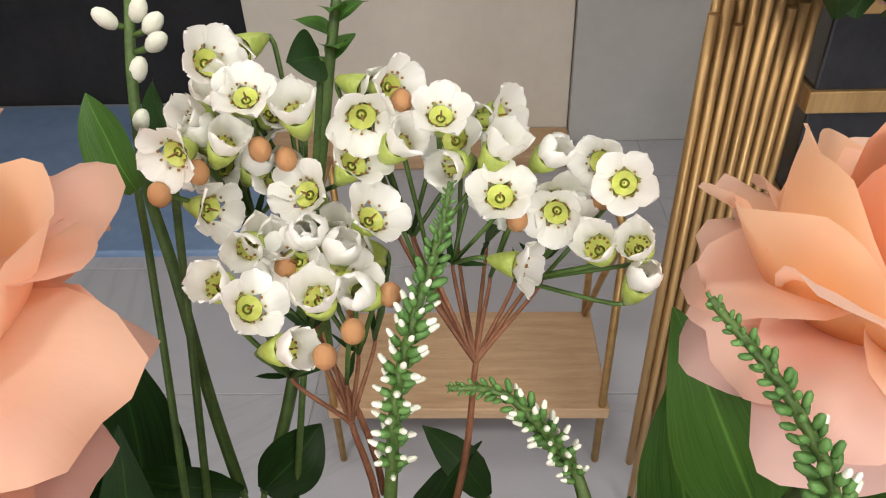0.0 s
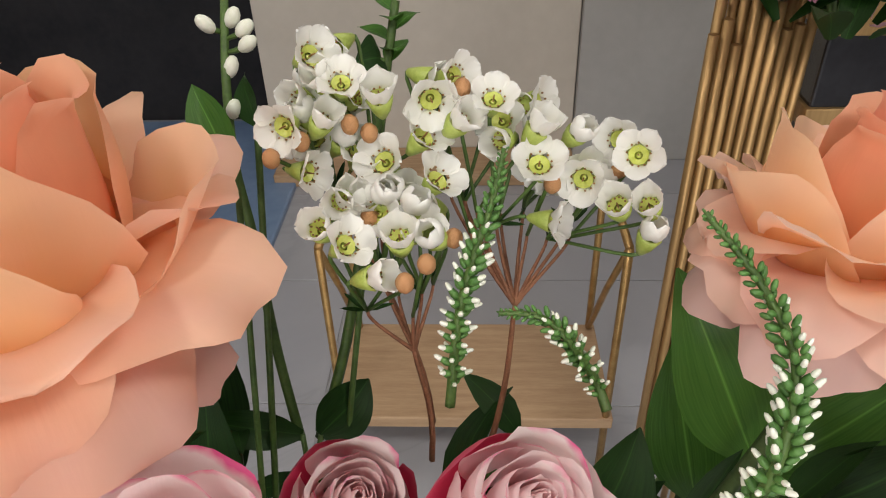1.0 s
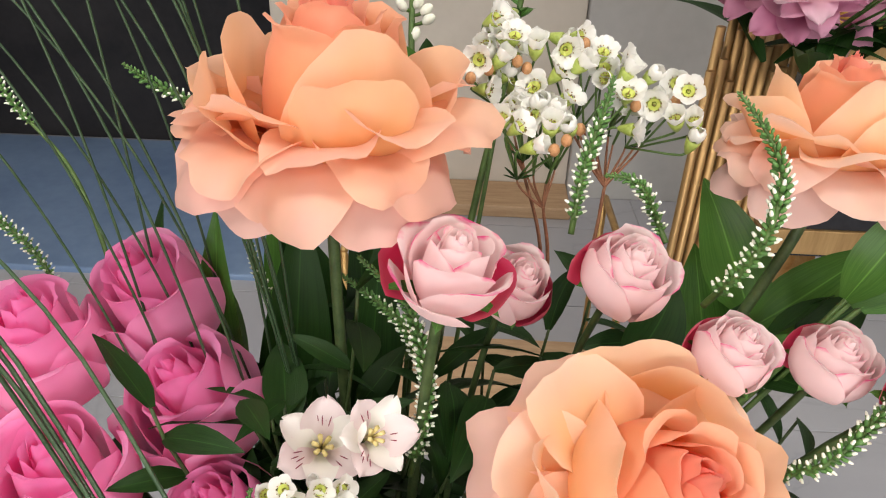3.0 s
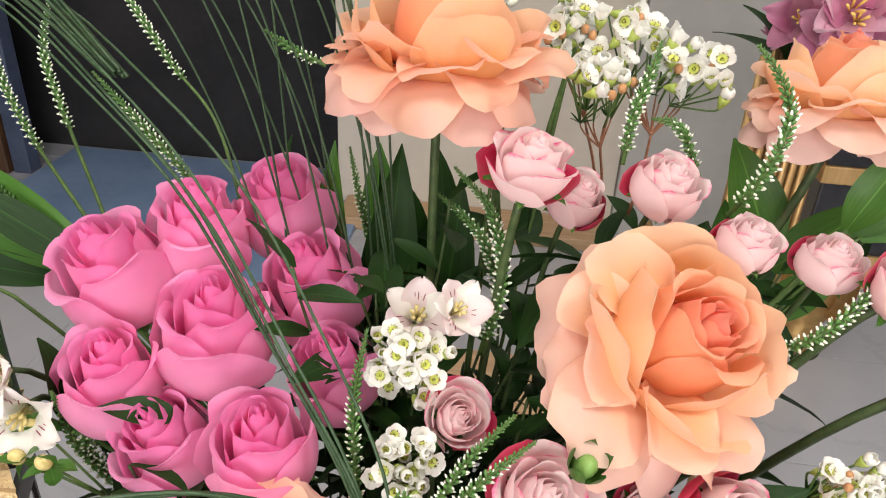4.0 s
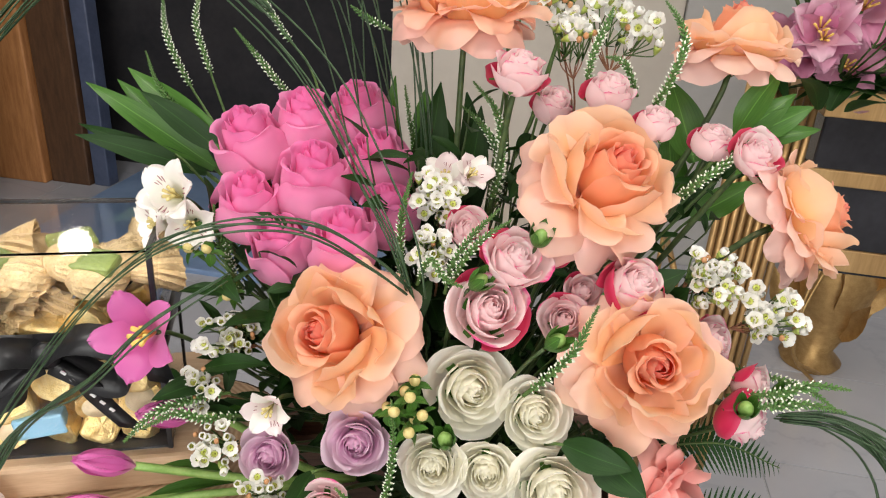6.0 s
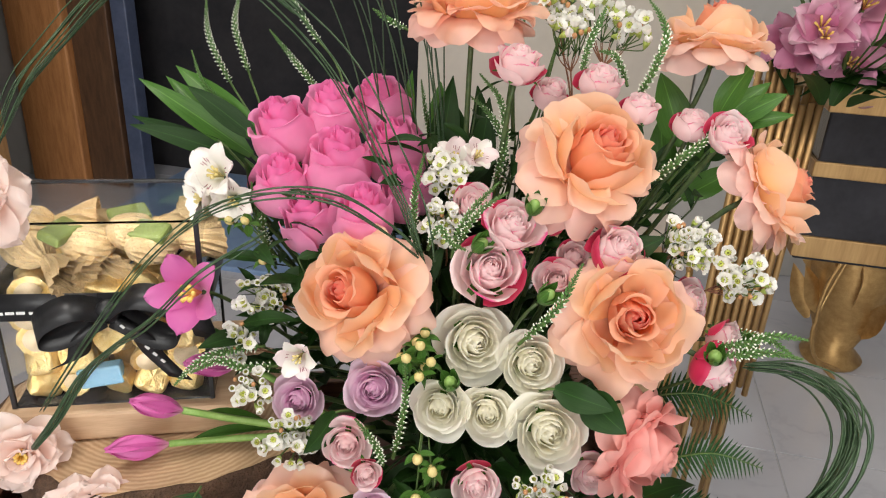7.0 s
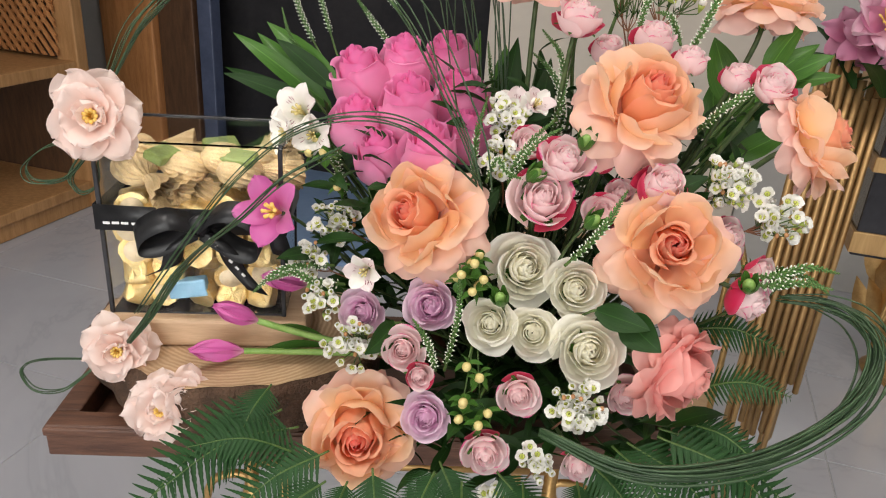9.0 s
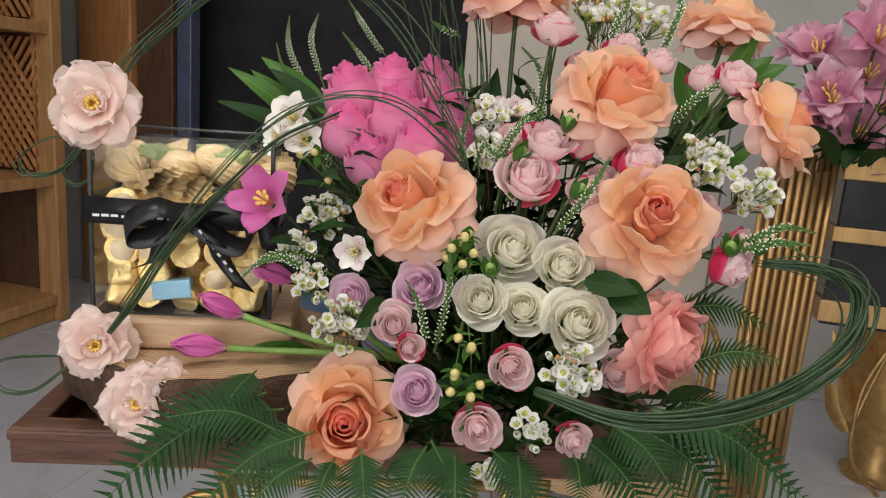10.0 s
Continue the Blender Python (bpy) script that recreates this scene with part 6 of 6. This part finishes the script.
def candies():
    rg = random.Random(77)
    foil = []
    cup = [(0.0, -0.0085), (0.0115, -0.0085), (0.0125, -0.0075), (0.016, 0.006), (0.0172, 0.0068), (0.0168, 0.0082), (0.0145, 0.0085), (0.0, 0.0087)]
    ns = 22
    for k in range(6):
        if k < 3:
            vs = [(r * (1 + 0.03 * (i % 2)) * math.cos(i * 2 * math.pi / ns), r * (1 + 0.03 * (i % 2)) * math.sin(i * 2 * math.pi / ns), z) for r, z in cup for i in range(ns)]
            fs = [(j * ns + i, j * ns + (i + 1) % ns, (j + 1) * ns + (i + 1) % ns, (j + 1) * ns + i) for j in range(len(cup) - 1) for i in range(ns)]
            foil.append(crumple(mesh_from("chocolate", vs, fs, M_FOIL, smooth=False), 0.0008, k))
        else:
            v, f = ball_verts(1, 1, 1, 20, 14)
            v = np.array(v)
            v = np.sign(v) * np.abs(v) ** 0.45 * np.array((0.0155, 0.0125 + 0.001 * k % 2, 0.0095))
            foil.append(crumple(mesh_from("chocolate", v, f, M_FOIL, smooth=False), 0.0012, k))
    sv = [(0.0118 * math.cos(i * 2 * math.pi / ns), 0.0118 * math.sin(i * 2 * math.pi / ns), z) for z in (0.0086, 0.0098) for i in range(ns)]
    seal = mesh_from("label", sv, [tuple(range(ns, 2 * ns))] + [(i, (i + 1) % ns, ns + (i + 1) % ns, ns + i) for i in range(ns)], M_SEAL)
    for row in range(5):
        for i in range(5):
            for j in range(3):
                p = Vector((-BW / 2 + 0.023 + i * 0.0328 + rg.uniform(-0.002, 0.002), -BD / 2 + 0.02 + j * 0.0315, 0.018 + row * 0.0235 + rg.uniform(-0.002, 0.002)))
                if row == 4 and rg.random() < 0.25:
                    continue
                if row == 1 and i == 2 and j == 0:
                    continue
                m = BOXM @ Matrix.Translation(p) @ Euler((rg.uniform(-1.4, 1.4), rg.uniform(-0.6, 0.6), rg.uniform(0, 3))).to_matrix().to_4x4()
                kind = rg.randrange(6)
                if j == 0:
                    face = 90 + rg.uniform(-28, 18) if kind < 3 else rg.uniform(-20, 80)
                    m = BOXM @ Matrix.Translation(p) @ Matrix.Rotation(radians(face), 4, "X") @ Matrix.Rotation(rg.uniform(-0.5, 0.5), 4, "Y") @ rz(rg.uniform(-30, 30))
                ob = link("chocolate", foil[kind], None, m)
                if kind < 2:
                    link("label", seal, ob, None, "round cream paper label")
                tagged(ob, "chocolate wrapped in crumpled gold foil", "chocolate", "foil-wrapped chocolates in the box")
    bm = box_bm(0.04, 0.014, 0.02, 0.002)
    ob = part("chocolate_bar", bm, M_BLUECANDY, None)
    ob.matrix_basis = BOXM @ Matrix.Translation((-0.012, -BD / 2 + 0.011, 0.026)) @ Matrix.Rotation(radians(-8), 4, "Y")
    tagged(ob, "small chocolate bar in a plain blue wrapper", "chocolate")
    # twisted paper sweets on top
    n = 0
    for x, y, a, e in ((-0.055, -0.045, -35, 12), (0.0, -0.04, 20, 5), (0.035, -0.02, 40, 10), (-0.02, 0.0, -60, 18), (0.06, 0.02, 70, 0), (-0.06, 0.02, 10, 0), (0.0, 0.045, -15, 10), (0.055, -0.05, 25, 4)):
        vs, fs = [], []
        ns, nr = 30, 30
        for i in range(nr):
            f = i / (nr - 1) * 2 - 1
            body = 0.0155 * max(0.0, 1 - ((f + 0.45) / 0.55) ** 2) ** 0.5 if f < 0.1 else 0.0
            r = max(body, 0.0045 + 0.014 * max(0.0, f - 0.1) / 0.9 if f > -0.5 else 0.0005)
            for k in range(ns):
                t = 2 * math.pi * k / ns + f * 0.8
                rr = r * (1 + (0.12 if k % 2 else -0.06) * (0.4 + 0.6 * (f > -0.2)))
                vs.append((f * 0.042 + 0.008, rr * 1.35 * math.cos(t), rr * math.sin(t)))
        fs = [(i * ns + k, i * ns + (k + 1) % ns, (i + 1) * ns + (k + 1) % ns, (i + 1) * ns + k) for i in range(nr - 1) for k in range(ns)]
        ob = link("twisted_sweet", mesh_from("twisted_sweet", vs, fs, M_CREPE, smooth=False), None, BOXM @ Matrix.Translation((x, y * 0.55, 0.146 + 0.007 * (n % 3))) @ rz(a) @ Matrix.Rotation(radians(e), 4, "Y"))
        tagged(ob, "sweet twisted in pleated pale gold paper", "sweet", "twisted sweets on top in the box")
        n += 1
    for x, y, a in ((0.02, 0.01, 30), (-0.03, -0.05, 70), (0.045, -0.055, -20)):
        bm = box_bm(0.036, 0.022, 0.01, 0.003)
        ob = part("wrapped_sweet", bm, M_GREENC, None)
        ob.matrix_basis = BOXM @ Matrix.Translation((x, y * 0.6, 0.168)) @ rz(a) @ Matrix.Rotation(radians(20), 4, "X")
        tagged(ob, "sweet in a plain olive-green wrapper", "sweet", "green sweets in the box")


candies()


def strip(name, pts, width_dir, w, parent, material, label=""):
    """A thin ribbon along points; width_dir gives its breadth's direction at each."""
    vs, fs = [], []
    for p, d in zip(pts, width_dir):
        p, d = Vector(p), Vector(d).normalized()
        vs += [p - d * w / 2, p + d * w / 2]
    for i in range(len(pts) - 1):
        fs.append((2 * i, 2 * i + 1, 2 * i + 3, 2 * i + 2))
    ob = link(name, mesh_from(name, vs, fs, material), parent, None, label)
    sol = ob.modifiers.new("thick", "SOLIDIFY")
    sol.thickness = 0.0006
    return ob


def ribbon():
    th = empty("ribbon_bow", BOXM @ Matrix.Translation((0, -BD / 2 - 0.006, 0.107)), "black satin ribbon with white print tied in a bow", "ribbon")
    z = Vector((0, 0, 1))
    y0, y1 = 0.001, BD + 0.011
    x0, x1 = -BW / 2 - 0.005, BW / 2 + 0.005
    ring = [(0, y0, 0), (x0, y0, 0.002), (x0, y1, 0.002), (x1, y1, 0.002), (x1, y0, 0.002), (0, y0, 0)]
    strip("band", ring, [z] * 6, 0.027, th, M_RIBBON)
    for pts, tilt in (([(0.008, -0.006, 0), (-0.016, -0.022, 0.012), (-0.043, -0.02, -0.002), (-0.05, -0.014, -0.02), (-0.03, -0.01, -0.022), (0.006, -0.006, -0.004)], -0.35),
                      ([(0.012, -0.006, 0), (0.036, -0.02, 0.02), (0.066, -0.024, 0.014), (0.072, -0.016, -0.018), (0.052, -0.01, -0.026), (0.014, -0.006, -0.004)], 0.35)):
        strip("loop", spline(pts, 26), [(tilt, 0.75, 0.75)] * 26, 0.025, th, M_RIBBON)
    for s, pts in ((-1, [(0.008, -0.006, -0.004), (-0.012, -0.014, -0.02), (-0.02, -0.012, -0.042), (-0.034, -0.015, -0.05)]), (1, [(0.012, -0.006, -0.004), (0.035, -0.014, -0.02), (0.045, -0.01, -0.045), (0.066, -0.014, -0.07)]), (1, [(0.012, -0.005, 0.0), (0.045, -0.016, 0.012), (0.08, -0.012, 0.004), (0.092, -0.01, -0.03)])):
        strip("tail", spline(pts, 14), [(1, 0.1, 0.35 * -s)] * 14, 0.022, th, M_RIBBON)
    v, f = ball_verts(0.011, 0.007, 0.012, 10, 7)
    link("knot", crumple(mesh_from("knot", v, f, M_RIBBON), 0.001, 3), th, Matrix.Translation((0.01, -0.009, 0)))
    rg = random.Random(5)
    for k in range(9):
        part("print_bar", box_bm(0.004 + 0.004 * rg.random(), 0.0006, 0.0026, 0, (-0.082 + k * 0.0088, -0.0006, -0.004 + rg.uniform(0, 0.001))), M_PRINT, th)
    for k in range(6):
        f = k / 6
        bm = box_bm(0.0045, 0.0006, 0.0024, 0)
        ob = part("print_bar", bm, M_PRINT, th)
        ob.matrix_basis = Matrix.Translation((0.022 + f * 0.036, -0.0152 + 0.002 * f, -0.012 - f * 0.046)) @ Matrix.Rotation(radians(48), 4, "Y")
        bm = box_bm(0.0045, 0.0006, 0.003, 0)
        ob = part("print_bar", bm, M_PRINT, th)
        ob.matrix_basis = Matrix.Translation((0.028 + f * 0.05, -0.0172, 0.012 + 0.003 * math.sin(k))) @ Matrix.Rotation(radians(8), 4, "Y")


ribbon()

# ---- lilies on the planter ----
M_LILYD = petal_mat("orchid_petal", [(0.0, (0.5, 0.15, 0.3)), (0.4, (0.55, 0.11, 0.28)), (1.0, (0.68, 0.27, 0.43))], (0.74, 0.4, 0.52), rough=0.5)
PB = Vector((0.86, 0.7, 1.33))
rg1 = random.Random(8)
for i in range(40):
    p = PB + Vector((rg1.uniform(-0.12, 0.24), rg1.uniform(-0.14, 0.1), 0.02 + rg1.uniform(-0.02, 0.24)))
    m_ax = (p - PB + Vector((-0.1, -0.25, 0.05)))
    R = rg1.uniform(0.045, 0.065)
    th = empty("lily", aim(p, m_ax, i * 40), "pink lily bloom with ruffled petals on the planter", "lily", "pink lilies on the planter")
    for k in range(6):
        link("petal", petal_mesh("petal", M_LILY if i % 2 else M_LILYD, R * 1.35, R * 0.44, 28, 62 + rg1.uniform(-32, 32), 0.8, 75, i * 9 + k, R * 0.05, -R * 0.4, rg1.uniform(0, 0.7), 0.26, point=0.3), th, rz(k * 60))
    for k in range(5):
        q = Vector((math.cos(k * 1.26), math.sin(k * 1.26), 0)) * R * 0.18
        link("stamen", tube_mesh("stamen", [(0, 0, -R * 0.2), q * 0.5 + Vector((0, 0, R * 0.2)), q + Vector((0, 0, R * 0.5))], 0.001, 0.0022, M_YELLOW, 5), th)
    inv = th.matrix_basis.inverted()
    link("stem", tube_mesh("stem", [inv @ q for q in bez(p - m_ax.normalized() * R * 0.4, p - m_ax.normalized() * 0.06, PB, PB - Vector((0, 0, 0.05)), 8)], 0.003, 0.004, M_STEM), th)
for i in range(14):
    a = i * 0.9
    d = Vector((math.cos(a), math.sin(a) - 0.3, rg1.uniform(0.2, 1.2)))
    th = empty("lily_leaf", toward(PB + Vector((rg1.uniform(-0.1, 0.1), rg1.uniform(-0.1, 0.05), -0.02)), d), "dark green lily leaf in the planter", "leaf", "lily leaves")
    link("blade", leaf_mesh("blade", M_LEAF, rg1.uniform(0.12, 0.2), 0.02, 40, i), th)
for i in range(3):
    p = PB + Vector((-0.06 + 0.03 * i, -0.16, 0.2 + 0.012 * (i % 2)))
    th = empty("yellow_flower", Matrix.Translation(p), "cluster of small yellow blooms among the lilies", "flower", "yellow filler blooms")
    v, f = ball_verts(0.006, 0.006, 0.006, 7, 5)
    me = mesh_from("floret", v, f, M_YELLOW)
    for k in range(7):
        link("floret", me, th, Matrix.Translation((0.011 * math.cos(k), 0.008 * math.sin(k * 2), 0.009 * math.sin(k))))
    link("stem", tube_mesh("stem", [(0, 0, 0), (0.01, 0.03, -0.1), PB - p], 0.0015, 0.002, M_STEM), th)


def leaf_sculpture():
    """A gilded vase of leaves and wire on the floor."""
    th = empty("gold_leaf_vase", Matrix.Translation((1.62, 1.42, FLOOR)), "gilded vase of metal leaves and bent wire on the floor", "vase")
    prof = [(0.09, 0), (0.1, 0.02), (0.06, 0.06), (0.11, 0.2), (0.14, 0.36), (0.1, 0.5), (0.12, 0.56)]
    n = 20
    vs = [(r * math.cos(6.2832 * k / n), r * math.sin(6.2832 * k / n), z) for r, z in prof for k in range(n)]
    fs = [(j * n + k, j * n + (k + 1) % n, (j + 1) * n + (k + 1) % n, (j + 1) * n + k) for j in range(len(prof) - 1) for k in range(n)]
    link("body", mesh_from("body", vs, fs, M_BRASS), th)
    for i in range(26):
        a, z = i * 2.4, 0.1 + 0.022 * i
        link("leaf", leaf_mesh("leaf", M_BRASS, 0.2, 0.035, -20, i, nv=7), th, toward((0.1 * math.cos(a), 0.1 * math.sin(a), z), (math.cos(a) * 0.45, math.sin(a) * 0.45, 0.9), 90))
    for s in (-1, 1):
        link("wire", tube_mesh("wire", spline([(-0.1, -0.1, 0.5), (-0.2, -0.14, 0.3 + 0.04 * s), (-0.18, -0.14, 0.12), (-0.05, -0.12, 0.01 + 0.02 * s)], 20), 0.006, 0.006, M_BRASS), th)


leaf_sculpture()

# ---- floor tiles ----
tile_mesh = {}
for ia in range(-3, 5):
    for ib in range(-9, 5):
        a0, a1 = max(A0 + 0.002, -1.24 + ia * 1.0), min(A1 - 0.002, -0.24 + ia * 1.0)
        b0, b1 = max(B0 + 0.002, 0.8 + ib * 0.5), min(3.09, 1.3 + ib * 0.5)
        if a1 - a0 < 0.05 or b1 - b0 < 0.05:
            continue
        key = (round(a1 - a0, 3), round(b1 - b0, 3))
        if key not in tile_mesh:
            bm = box_bm(key[0] - 0.004, key[1] - 0.004, 0.008, 0.0012, seg=1)
            me = bpy.data.meshes.new("tile")
            bm.to_mesh(me)
            bm.free()
            me.materials.append(M_MARBLE)
            tile_mesh[key] = me
        link("tile", tile_mesh[key], floor_ob, Matrix.Translation(((a0 + a1) / 2, (b0 + b1) / 2, FLOOR - 0.004)))
